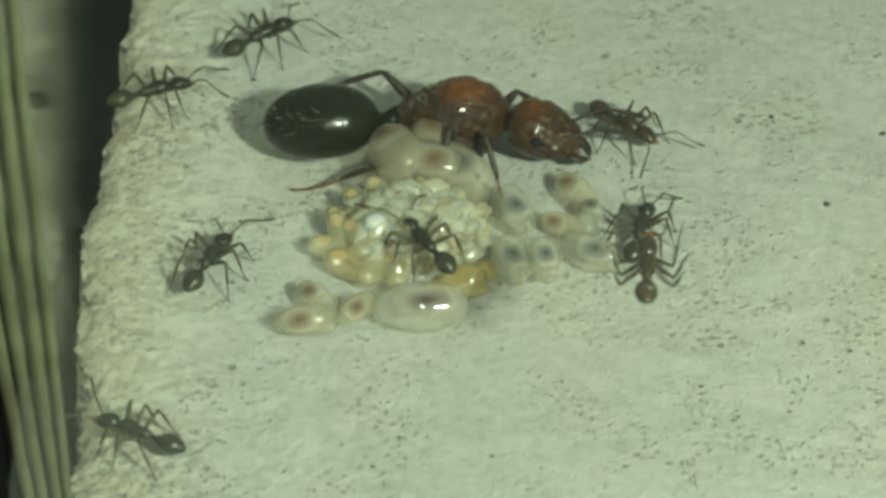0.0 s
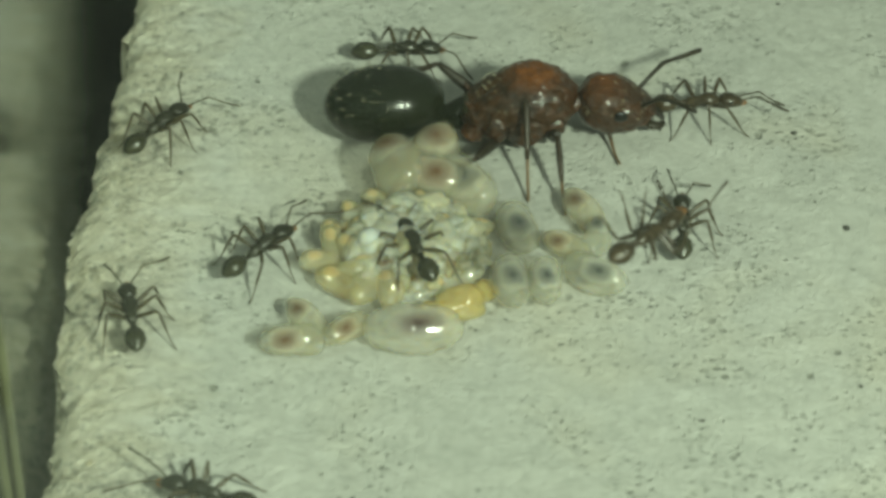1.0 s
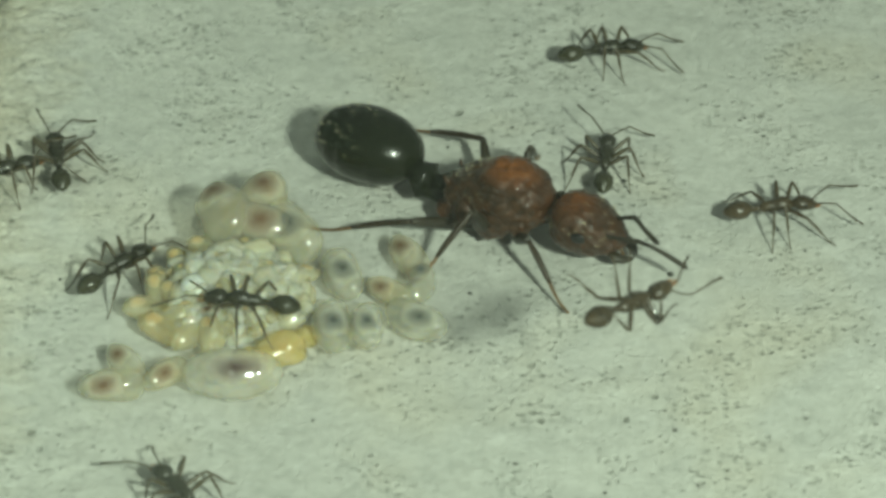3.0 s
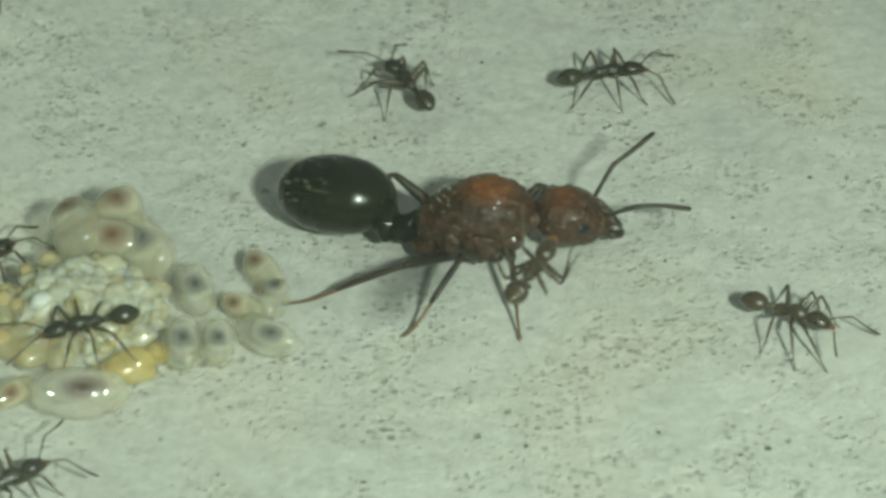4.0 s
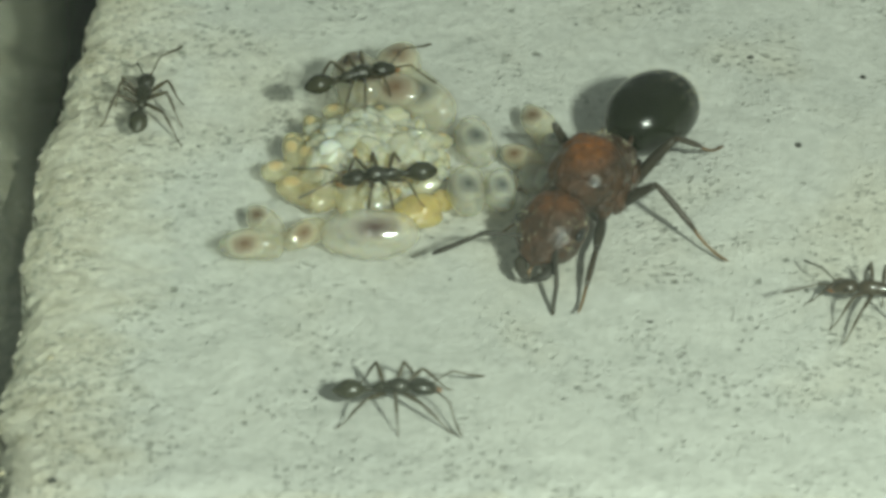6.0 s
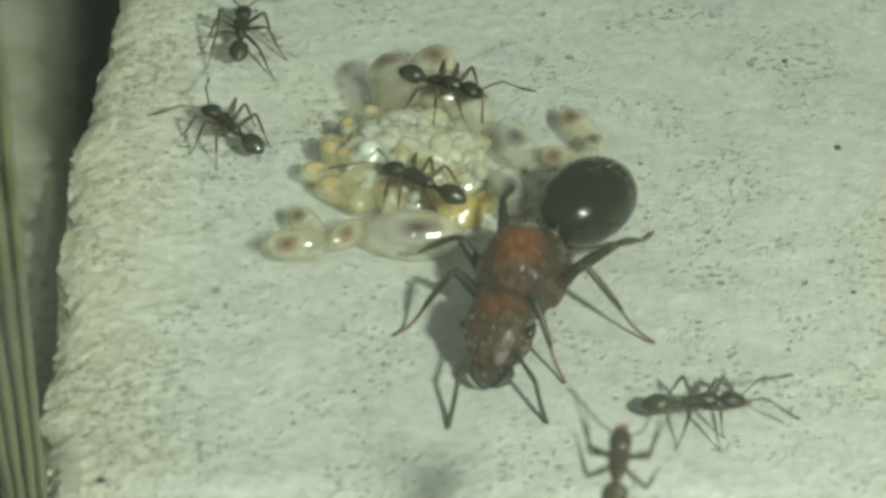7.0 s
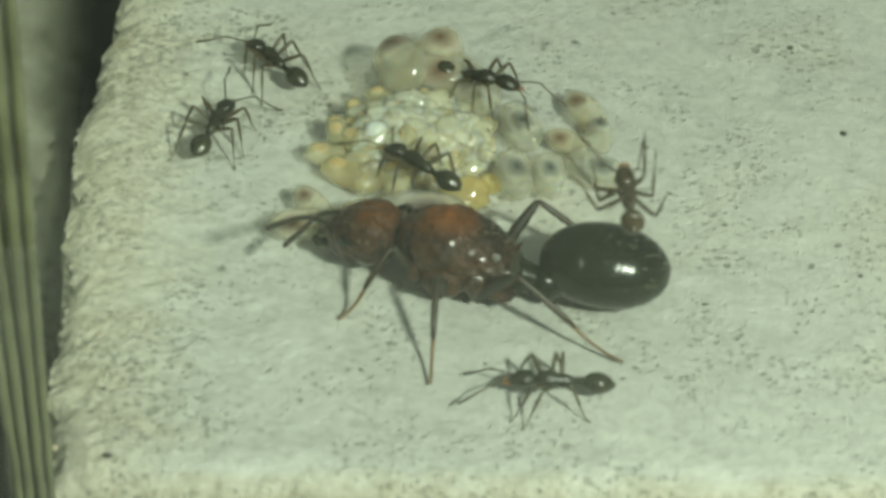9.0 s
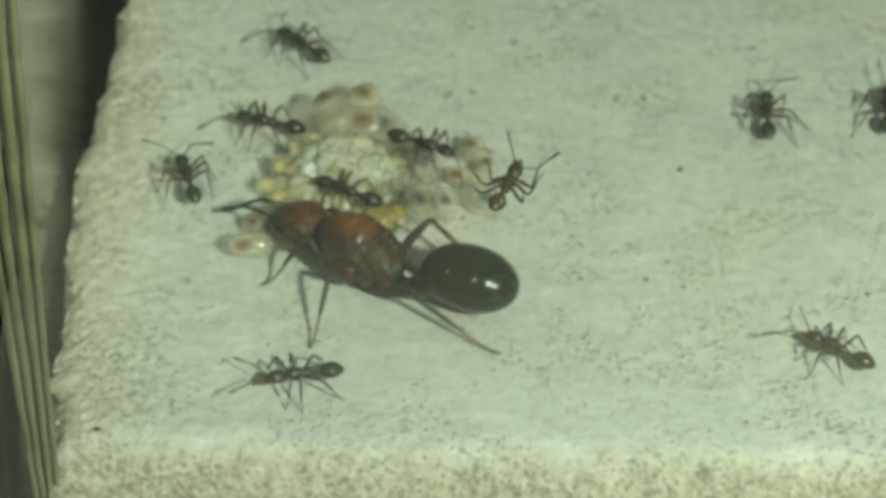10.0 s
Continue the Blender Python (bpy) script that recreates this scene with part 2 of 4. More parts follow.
QLEG = shell_material("brown_leg", (0.008, 0.007, 0.005), (0.032, 0.024, 0.011), 0.5, 2.0, 0.6)
QSHIN = shell_material("chestnut_shin", (0.012, 0.009, 0.005), (0.048, 0.029, 0.012), 0.4, 2.0, 0.4)
QFOOT = shell_material("amber_foot", (0.080, 0.043, 0.015), (0.18, 0.10, 0.036), 0.35, 2.0, 0.3)
DARK = shell_material("dark_cuticle", (0.012, 0.013, 0.007), (0.036, 0.034, 0.018), 0.24, 5, 0.5, 0, 0.3)
LEG = shell_material("dusky_leg", (0.030, 0.026, 0.013), (0.085, 0.066, 0.031), 0.35, 5, 0.2)
ABDOMEN = shell_material("olive_black_cuticle", (0.014, 0.016, 0.008), (0.044, 0.042, 0.020), 0.22, 4, 0.4, 0, 0.3)
SHIN = shell_material("tan_shin", (0.030, 0.024, 0.012), (0.088, 0.064, 0.030), 0.4, 4, 0.2)
AMBER = shell_material("amber_jaw", (0.16, 0.06, 0.015), (0.34, 0.15, 0.04), 0.35, 5, 0.2)
# bristles whose pale colour also paints the queen's tiny glints
HAIR = plain("pale_hair", (0.62, 0.57, 0.38), 0.2)
EYE = plain("black_eye", (0.006, 0.006, 0.006), 0.12)
EGG = larva_material("egg_skin", (0.90, 0.87, 0.71), (0.87, 0.77, 0.52), (0.2, 0, 0.1), (0.5, 0.4, 0.4), 0.30, 0.62)
WHITE_EGG = larva_material("white_egg_skin", (0.88, 0.89, 0.82), (0.85, 0.85, 0.8), (0, 0, 0), (0.3, 0.3, 0.3), 0.1, 0.25)
SKIN = larva_material("larva_grey_gut", (0.87, 0.87, 0.77), (0.030, 0.042, 0.042), (0.12, 0, 0.22), (0.30, 0.22, 0.42), 0.95, 0.85)
CREAM = larva_material("larva_brown_gut", (0.88, 0.83, 0.67), (0.115, 0.050, 0.014), (0.10, 0, 0.22), (0.32, 0.24, 0.42), 0.95, 0.82)
STREAK = larva_material("larva_streaked_gut", (0.89, 0.86, 0.75), (0.065, 0.028, 0.024), (0.06, 0, 0.26), (0.38, 0.18, 0.42), 0.97, 0.80)
YELLOW = larva_material("yellow_grub_skin", (0.87, 0.76, 0.49), (0.57, 0.34, 0.11), (0.15, 0, 0.2), (0.22, 0.16, 0.4), 0.7, 0.72)
FOOD = larva_material("yellow_food", (0.85, 0.70, 0.33), (0.62, 0.42, 0.12), (0.1, 0, 0.1), (0.4, 0.3, 0.3), 0.4, 0.74)
BROWN = shell_material("brown_cuticle", (0.024, 0.018, 0.009), (0.066, 0.045, 0.020), 0.26, 5, 0.3, 0, 0.3)
EDGE = plain("olive_glass_edge", (0.145, 0.150, 0.088), 0.3, 0.35, 0.6)
GROOVE = plain("dark_groove", (0.075, 0.080, 0.045), 0.3)
GRIT = plain("dark_grit", (0.06, 0.06, 0.05), 0.8, 0.4)
TABLE = plain("black_table", (0.006, 0.006, 0.006), 0.7, 0.3, 0.05)
GLASS = glass_material()
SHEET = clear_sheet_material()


# ---- mesh helpers ----
def mesh_of(name, bm, *materials):
    bmesh.ops.recalc_face_normals(bm, faces=bm.faces)
    for v in bm.verts:
        v.co *= MM
    me = bpy.data.meshes.new(name)
    bm.to_mesh(me)
    bm.free()
    for m in materials:
        me.materials.append(m)
    for f in me.polygons:
        f.use_smooth = len(f.vertices) < 5
    return me


def part(name, me, parent, label="", m=None):
    ob = new(name, me)
    ob.parent = parent
    if m is not None:
        ob.matrix_basis = m
    return tagged(ob, label)


def mpose(x, y, z, rx=0, ry=0, rz=0):
    return pose(x * MM, y * MM, z * MM, rx, ry, rz)


def loft(rings, sides=16, bm=None, power=2.0, mat=0):
    """A closed body along the rings (x, y, z, half width, half height), each square to the way it goes."""
    bm = bm or bmesh.new()
    made = []
    pts = [Vector(r[:3]) for r in rings]
    for i, r in enumerate(rings):
        way = (pts[min(i + 1, len(pts) - 1)] - pts[max(i - 1, 0)]).normalized()
        side = Vector((0, 0, 1)).cross(way)
        side = side.normalized() if side.length > 1e-4 else Vector((0, 1, 0))
        up = way.cross(side)
        ring = []
        for k in range(sides):
            a = 2 * math.pi * k / sides
            c, s = math.cos(a), math.sin(a)
            c, s = math.copysign(abs(c) ** (2 / power), c), math.copysign(abs(s) ** (2 / power), s)
            ring.append(bm.verts.new(pts[i] + side * (c * r[3]) + up * (s * r[4])))
        made.append(ring)
    for a, b in zip(made, made[1:]):
        for k in range(sides):
            f = bm.faces.new((a[k], a[(k + 1) % sides], b[(k + 1) % sides], b[k]))
            f.material_index = mat
    for ring in (made[0], made[-1]):
        f = bm.faces.new(ring)
        f.material_index = mat
    return bm


def rugged(bm, cuts=4, coarse=0.06, fine=0.03):
    """Makes a lofted body finer and its surface uneven, as wrinkled cuticle is."""
    bmesh.ops.subdivide_edges(bm, edges=[e for e in bm.edges if all(len(f.verts) == 4 for f in e.link_faces)], cuts=cuts, use_grid_fill=True, smooth=0.6)
    bm.normal_update()
    for v in bm.verts:
        v.co += v.normal * (coarse * noise.noise(v.co * 3.1) + fine * noise.noise(v.co * 7.0) + fine * 0.5 * noise.noise(v.co * 13.0) - fine * abs(noise.noise(v.co * 5.0)))
    return bm


def oval(x0, x1, z, w, h, n=11, skew=0.0, blunt=0.5, z1=None, bm=None, sides=18, mat=0):
    """An egg-shaped body from x0 to x1."""
    rings = []
    for i in range(n):
        u = i / (n - 1)
        c = -math.cos(math.pi * u)
        r = max(0.05, math.sqrt(max(0.0, 1 - c * c)) ** (2 * blunt))
        k = 1 + skew * c
        rings.append(((x0 + x1) / 2 + (x1 - x0) / 2 * c, 0, z + ((z1 or z) - z) * u, w * r * k, h * r * k))
    return loft(rings, sides, bm, mat=mat)


def tube(points, radii, sides=8, bm=None, mat=0):
    return loft([(*p, r, r) for p, r in zip(points, radii)], sides, bm, mat=mat)


# ---- the plaster slab, the table, the glass ----
LEFT, FRONT, COVER, GLASS_X = -10.5, -11.45, 6.0, -10.05


def slab():
    xs = [LEFT + 0.09 * i for i in range(290)]
    while xs[-1] < 46:
        xs.append(xs[-1] + 1.6)
    ys = [FRONT + 0.09 * i for i in range(270)]
    while ys[-1] < 46:
        ys.append(ys[-1] + 1.6)
    co, nx, ny = [], len(xs), len(ys)
    for j in range(ny):
        for i in range(nx):
            x, y = xs[i], ys[j]
            fx, fy = x - LEFT, y - FRONT
            near = x < 16 and y < 14
            n1 = noise.noise((x * 0.35, y * 0.35, 0.3))
            n2 = noise.noise((x * 1.7, y * 1.9, 3.1)) if near else 0
            n3 = noise.noise((x * 4.6, y * 5.2, 7.7)) if near else 0
            z = 0.05 * n1 + 0.016 * n2 + 0.012 * n3
            crumb = math.exp(-fx / 2.4) + 0.15 * math.exp(-fy / 1.5)
            if near and crumb > 0.03:
                z += crumb * (0.05 * noise.noise((x * 0.9, y * 0.9, 1.1)) + 0.06 * abs(noise.noise((x * 1.5, y * 1.3, 6.1))) + 0.03 * noise.noise((x * 2.8, y * 2.4, 4.4)) + 0.05 * n3 + 0.035 * noise.noise((x * 9, y * 8, 2.2)))
            # worn rims
            z -= 0.55 * math.exp(-(fx / 0.32)) + 0.22 * math.exp(-(fy / 0.22))
            edge = math.exp(-fx / 0.5) * (0.34 * noise.noise((0.2, y * 0.55, 9)) + 0.22 * noise.noise((x * 1.3, y * 1.9, 5)) + 0.12 * noise.noise((x * 4, y * 5, 5)))
            ey = math.exp(-fy / 0.5) * 0.07 * noise.noise((x * 1.6, 0.4, 2))
            flare = (0.4 * math.exp(-fy / 3) + 0.07 * max(0, y - 2)) * math.exp(-fx / 2.5)
            co.append(((x + edge + flare) * MM, (y + ey) * MM, z * MM))
    faces = [(j * nx + i, j * nx + i + 1, (j + 1) * nx + i + 1, (j + 1) * nx + i) for j in range(ny - 1) for i in range(nx - 1)]
    # side skirts, left and front
    for line, left in (([j * nx for j in range(ny)], True), (list(range(nx)), False)):
        prev = line
        for k in range(1, 25):
            row = []
            for i in line:
                x, y, z = (c * 1000 for c in co[i])
                zz = z - 0.25 * k
                w = 0.10 * noise.noise((x * 1.7, y * 1.7, zz * 1.7)) + 0.07 * noise.noise((x * 5, y * 5, zz * 5))
                row.append(len(co))
                co.append(((x - w - 0.01 * k) * MM, y * MM, zz * MM) if left else (x * MM, (y + 0.35 * w - 0.16 * k) * MM, zz * MM))
            faces += [(prev[i], row[i], row[i + 1], prev[i + 1]) for i in range(len(line) - 1)]
            prev = row
    me = bpy.data.meshes.new("plaster_slab")
    me.from_pydata(co, [], faces)
    me.materials.append(PLASTER)
    for f in me.polygons:
        f.use_smooth = True
    return tagged(new("ground", me), "pale grey-green porous plaster slab with a crumbling rim", "plaster slab", kind="structure")


def box(name, x0, x1, y0, y1, z0, z1, material, bevel=0.0):
    bm = bmesh.new()
    bmesh.ops.create_cube(bm, size=1)
    for v in bm.verts:
        v.co = Vector(((x0 + x1) / 2 + v.co.x * (x1 - x0), (y0 + y1) / 2 + v.co.y * (y1 - y0), (z0 + z1) / 2 + v.co.z * (z1 - z0)))
    if bevel:
        bmesh.ops.bevel(bm, geom=bm.edges, offset=bevel, segments=2, affect="EDGES")
    me = mesh_of(name, bm, material)
    for f in me.polygons:
        f.use_smooth = False
    return new(name, me)


slab()
tagged(box("table_top", -900, 900, -900, 900, -26, -6.4, TABLE), "matt black table top under the plaster slab", "table top", kind="structure")
side_glass = tagged(box("glass_wall", -11.45, -11.0, -11.75, 46, -6.4, 16, GLASS, 0.05), "clear greenish glass side wall with an olive corner edge", "glass wall", kind="structure")
side_glass.visible_shadow = False


def corner_strip(name, x0, x1, deep, material, parent, z0=-6.3, z1=16):
    """A band of the moulded front edge of the glass, which stands upright and fans out a little."""
    bm, made = bmesh.new(), []
    for i in range(40):
        z = z0 + i * (z1 - z0) / 39
        wob = 0.03 * noise.noise((x0 * 3, z * 0.9, 1.0))
        fan = 1 + 0.07 * min(z, 9)
        x, y, h = GLASS_X + (x0 + x1) / 2 * fan - 0.015 * z + wob, FRONT - 0.35, (x1 - x0) / 2 * fan
        made.append([bm.verts.new(c) for c in ((x - h, y, z), (x - h * 0.8, y - deep, z), (x + h * 0.8, y - deep, z), (x + h, y, z))])
    for a, b in zip(made, made[1:]):
        for k in range(4):
            bm.faces.new((a[k], a[(k + 1) % 4], b[(k + 1) % 4], b[k]))
    bm.faces.new(made[0])
    bm.faces.new(made[-1])
    return part(name, mesh_of(name, bm, material), parent)


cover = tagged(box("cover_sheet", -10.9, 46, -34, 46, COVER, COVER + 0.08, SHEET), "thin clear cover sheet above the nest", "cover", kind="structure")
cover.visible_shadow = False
for x0, x1, deep, material in ((-0.15, 0.0, 0.10, EDGE), (-0.18, -0.155, 0.03, GROOVE), (-0.38, -0.185, 0.13, EDGE), (-0.425, -0.385, 0.03, GROOVE), (-0.63, -0.43, 0.11, EDGE), (-0.65, -0.635, 0.03, GROOVE), (-0.86, -0.655, 0.06, EDGE)):
    corner_strip("edge_band" if material is EDGE else "groove", x0, x1, deep, material, side_glass)


# ---- ants ----
def blade(points, radii, flat=0.5):
    return loft([(*p, r, r * flat) for p, r in zip(points, radii)], 8)


def worker_meshes():
    k = {}
    k["head"] = mesh_of("head", loft([
        (0.42, 0, 0.60, 0.05, 0.05), (0.47, 0, 0.60, 0.14, 0.12), (0.56, 0, 0.60, 0.205, 0.165), (0.68, 0, 0.585, 0.215, 0.175),
        (0.80, 0, 0.56, 0.20, 0.15), (0.90, 0, 0.535, 0.16, 0.115), (0.97, 0, 0.515, 0.11, 0.07), (1.0, 0, 0.51, 0.05, 0.03)], 16), DARK)
    k["thorax"] = mesh_of("thorax", loft([
        (0.46, 0, 0.57, 0.0672, 0.0605), (0.40, 0, 0.575, 0.114, 0.103), (0.28, 0, 0.60, 0.195, 0.175), (0.14, 0, 0.605, 0.202, 0.188), (0.0, 0, 0.585, 0.155, 0.158),
        (-0.10, 0, 0.565, 0.134, 0.145), (-0.22, 0, 0.56, 0.141, 0.151), (-0.32, 0, 0.535, 0.114, 0.114), (-0.38, 0, 0.50, 0.0605, 0.0544)], 14), DARK)
    pet = loft([(-0.35, 0, 0.49, 0.042, 0.0403), (-0.403, 0, 0.50, 0.048, 0.0517), (-0.436, 0, 0.54, 0.072, 0.0978), (-0.469, 0, 0.51, 0.054, 0.0575),
                (-0.502, 0, 0.51, 0.072, 0.0747), (-0.535, 0, 0.52, 0.09, 0.0978), (-0.574, 0, 0.51, 0.048, 0.046)], 12)
    k["petiole"] = mesh_of("petiole", pet, DARK)
    k["gaster"] = mesh_of("gaster", loft([
        (-0.54, 0, 0.51, 0.04, 0.04), (-0.58, 0, 0.515, 0.11, 0.10), (-0.66, 0, 0.52, 0.185, 0.165), (-0.76, 0, 0.525, 0.232, 0.21), (-0.88, 0, 0.52, 0.25, 0.222), (-0.96, 0, 0.515, 0.248, 0.22),
        (-0.97, 0, 0.515, 0.238, 0.21), (-1.06, 0, 0.50, 0.215, 0.188), (-1.07, 0, 0.50, 0.205, 0.18), (-1.16, 0, 0.485, 0.15, 0.13), (-1.23, 0, 0.47, 0.08, 0.07), (-1.26, 0, 0.465, 0.03, 0.03)], 18), ABDOMEN)
    k["eye"] = mesh_of("eye", oval(-0.045, 0.045, 0, 0.025, 0.04, 7, sides=10), EYE)
    k["mandible"] = mesh_of("mandible", blade([(0, 0, 0), (0.07, -0.02, -0.01), (0.13, -0.06, -0.02), (0.16, -0.11, -0.02)], [0.035, 0.035, 0.028, 0.008]), AMBER)
    k["antenna"] = mesh_of("antenna", tube(
        [(0, 0, 0), (0.03, 0, 0.02), (0.28, 0, 0.10), (0.52, 0, 0.15), (0.55, 0, 0.14), (0.72, -0.05, 0.06), (0.90, -0.10, -0.02), (1.05, -0.14, -0.08), (1.22, -0.17, -0.13), (1.27, -0.18, -0.15)],
        [0.021, 0.022, 0.019, 0.023, 0.021, 0.019, 0.023, 0.030, 0.030, 0.010], 8), LEG)
    k["upper_leg"] = mesh_of("upper_leg", tube([(0, 0, 0), (0.05, 0, 0), (0.14, 0, 0.01), (0.32, 0, 0.015), (0.52, 0, 0.005), (0.60, 0, 0)], [0.040, 0.055, 0.048, 0.056, 0.038, 0.028], 8), LEG)
    k["lower_leg"] = mesh_of("lower_leg", tube([(0, 0, 0), (0.08, 0, 0.006), (0.30, 0, 0.01), (0.48, 0, 0), (0.52, 0, -0.005), (0.70, 0, -0.012), (0.86, 0, 0.01), (0.93, 0, 0.045), (0.96, 0, 0.05)],
                                            [0.026, 0.035, 0.037, 0.028, 0.019, 0.016, 0.016, 0.014, 0.006], 8), SHIN)
    return k


WK = worker_meshes()
# hip in the body, foot at rest on the ground, lengths of the upper and the lower leg
W_LEGS = [((0.27, s * 0.10, 0.50), (0.78, s * 0.66), s) for s in (1, -1)] + [((0.10, s * 0.11, 0.48), (0.10, s * 0.92), s) for s in (1, -1)] + [((-0.12, s * 0.10, 0.48), (-0.82, s * 0.78), s) for s in (1, -1)]
W_SEG = [(0.60, 0.93)] * 3


def worker(label, WK=WK):
    root = tagged(new("ant"), label, "ant", "worker ants round the brood")
    head = part("head", WK["head"], root)
    for s in (1, -1):
        part("eye", WK["eye"], head, "", mpose(0.70, s * 0.195, 0.63, 0, 0, -s * 12))
        part("mandible", WK["mandible"], head, "amber jaw", mpose(0.95, s * 0.10, 0.50, 180 if s < 0 else 0, 0, 0) if s > 0 else mpose(0.95, -0.10, 0.50, 180, 0, 0))
    for p in ("thorax", "petiole", "gaster"):
        part(p, WK[p], root)
    for s in (1, -1):
        part("antenna", WK["antenna"], root, "", mpose(0.90, s * 0.09, 0.60, 0, 0, s * 32))
    for _ in W_LEGS:
        part("upper_leg", WK["upper_leg"], root)
    for _ in W_LEGS:
        part("lower_leg", WK["lower_leg"], root)
    return root


def hairs(parent, count, span, w, h, z, seed):
    """Short pale bristles standing off the upper side of a body."""
    r, bm = random.Random(seed), bmesh.new()
    mid, half = (span[0] + span[1]) / 2, (span[1] - span[0]) / 2 + 0.12
    for _ in range(count):
        x, a = r.uniform(*span), r.uniform(0.1, math.pi - 0.1)
        e = math.sqrt(max(0.05, 1 - ((x - mid) / half) ** 2))
        p = Vector((x, w * e * math.cos(a), z + h * e * math.sin(a)))
        d = Vector((-0.7 + r.uniform(-0.2, 0.2), math.cos(a) * w, math.sin(a) * h)).normalized()
        k = r.uniform(0.03, 0.09)
        tube([p - d * 0.05, p + d * k * 0.5, p + d * k + Vector((-0.03, 0, 0))], [0.0055, 0.005, 0.002], 4, bm)
    return tagged(part("hair", mesh_of("hair", bm, HAIR), parent, "short pale bristles"), kind="stuff")


Q_LONG = (1.0, 1.2, 1.5)  # how long the fore, middle and hind legs are


def queen_build():
    root = tagged(new("queen_ant"), "large glossy queen ant, rust-red thorax and head, black gaster", "ant")
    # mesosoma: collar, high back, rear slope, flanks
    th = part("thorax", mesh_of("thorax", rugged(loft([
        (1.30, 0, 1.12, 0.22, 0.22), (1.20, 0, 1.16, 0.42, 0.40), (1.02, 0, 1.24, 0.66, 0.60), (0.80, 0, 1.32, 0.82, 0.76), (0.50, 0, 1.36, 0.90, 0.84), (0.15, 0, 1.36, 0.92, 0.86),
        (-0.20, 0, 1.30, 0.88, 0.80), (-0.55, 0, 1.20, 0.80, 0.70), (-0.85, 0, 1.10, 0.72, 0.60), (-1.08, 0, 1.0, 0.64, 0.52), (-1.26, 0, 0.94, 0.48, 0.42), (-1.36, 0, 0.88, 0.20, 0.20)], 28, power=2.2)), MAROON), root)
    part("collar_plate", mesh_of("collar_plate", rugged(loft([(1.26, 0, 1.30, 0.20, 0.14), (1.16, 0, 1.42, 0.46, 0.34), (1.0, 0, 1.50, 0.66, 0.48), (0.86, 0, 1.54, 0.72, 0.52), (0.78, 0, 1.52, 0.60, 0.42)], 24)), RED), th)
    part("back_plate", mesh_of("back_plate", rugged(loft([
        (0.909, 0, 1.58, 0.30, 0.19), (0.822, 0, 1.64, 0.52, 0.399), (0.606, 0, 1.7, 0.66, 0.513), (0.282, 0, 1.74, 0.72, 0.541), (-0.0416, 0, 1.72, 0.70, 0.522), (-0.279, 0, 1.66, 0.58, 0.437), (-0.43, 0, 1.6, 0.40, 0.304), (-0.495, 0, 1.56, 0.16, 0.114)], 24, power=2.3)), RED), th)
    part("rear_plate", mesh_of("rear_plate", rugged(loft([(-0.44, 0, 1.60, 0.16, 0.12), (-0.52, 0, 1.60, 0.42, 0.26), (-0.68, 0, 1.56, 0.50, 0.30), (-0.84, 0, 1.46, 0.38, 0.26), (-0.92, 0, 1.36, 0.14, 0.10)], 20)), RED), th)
    part("rear_slope", mesh_of("rear_slope", rugged(loft([(-0.86, 0, 1.36, 0.20, 0.12), (-0.96, 0, 1.34, 0.50, 0.28), (-1.12, 0, 1.22, 0.54, 0.32), (-1.28, 0, 1.06, 0.44, 0.30), (-1.38, 0, 0.96, 0.20, 0.14)], 20)), ABDOMEN), th)
    for s in (1, -1):
        part("spine", mesh_of("spine", tube([(-1.16, s * 0.34, 1.36), (-1.24, s * 0.37, 1.50), (-1.30, s * 0.39, 1.62)], [0.09, 0.05, 0.012], 10), MAROON), th)
    for s in (1, -1):
        part("flank_plate", mesh_of("flank_plate", rugged(loft([(0.62, s * 0.72, 1.05, 0.10, 0.16), (0.45, s * 0.82, 1.0, 0.16, 0.34), (0.1, s * 0.84, 0.98, 0.18, 0.42), (-0.2, s * 0.78, 0.95, 0.16, 0.34), (-0.36, s * 0.7, 0.92, 0.06, 0.12)], 14)), MAROON), th)
        part("flank_plate", mesh_of("flank_plate", rugged(loft([(-0.30, s * 0.66, 1.18, 0.08, 0.12), (-0.44, s * 0.74, 1.10, 0.18, 0.30), (-0.64, s * 0.74, 1.0, 0.20, 0.34), (-0.80, s * 0.66, 0.94, 0.14, 0.22), (-0.88, s * 0.6, 0.9, 0.05, 0.08)], 14)), MAROON), th)
        part("rear_lobe", mesh_of("rear_lobe", rugged(loft([(-0.86, s * 0.52, 0.86, 0.08, 0.10), (-0.98, s * 0.58, 0.84, 0.22, 0.24), (-1.16, s * 0.54, 0.80, 0.24, 0.25), (-1.32, s * 0.46, 0.80, 0.16, 0.17), (-1.40, s * 0.4, 0.8, 0.05, 0.06)], 14)), RED), th)
        part("shoulder_plate", mesh_of("shoulder_plate", rugged(loft([(1.02, s * 0.50, 1.10, 0.08, 0.12), (0.92, s * 0.62, 1.06, 0.18, 0.28), (0.74, s * 0.70, 1.02, 0.18, 0.30), (0.60, s * 0.70, 1.0, 0.08, 0.14)], 14)), MAROON), th)
        for x, y, z in ((0.78, 0.52, 0.74), (0.12, 0.56, 0.66), (-0.52, 0.50, 0.66)):
            part("hip", mesh_of("hip", loft([(x, s * (y - 0.18), z + 0.24, 0.20, 0.20), (x, s * (y - 0.04), z + 0.06, 0.22, 0.20), (x - 0.02, s * (y + 0.08), z - 0.06, 0.16, 0.15), (x - 0.03, s * (y + 0.14), z - 0.14, 0.07, 0.07)], 12), QLEG), th)
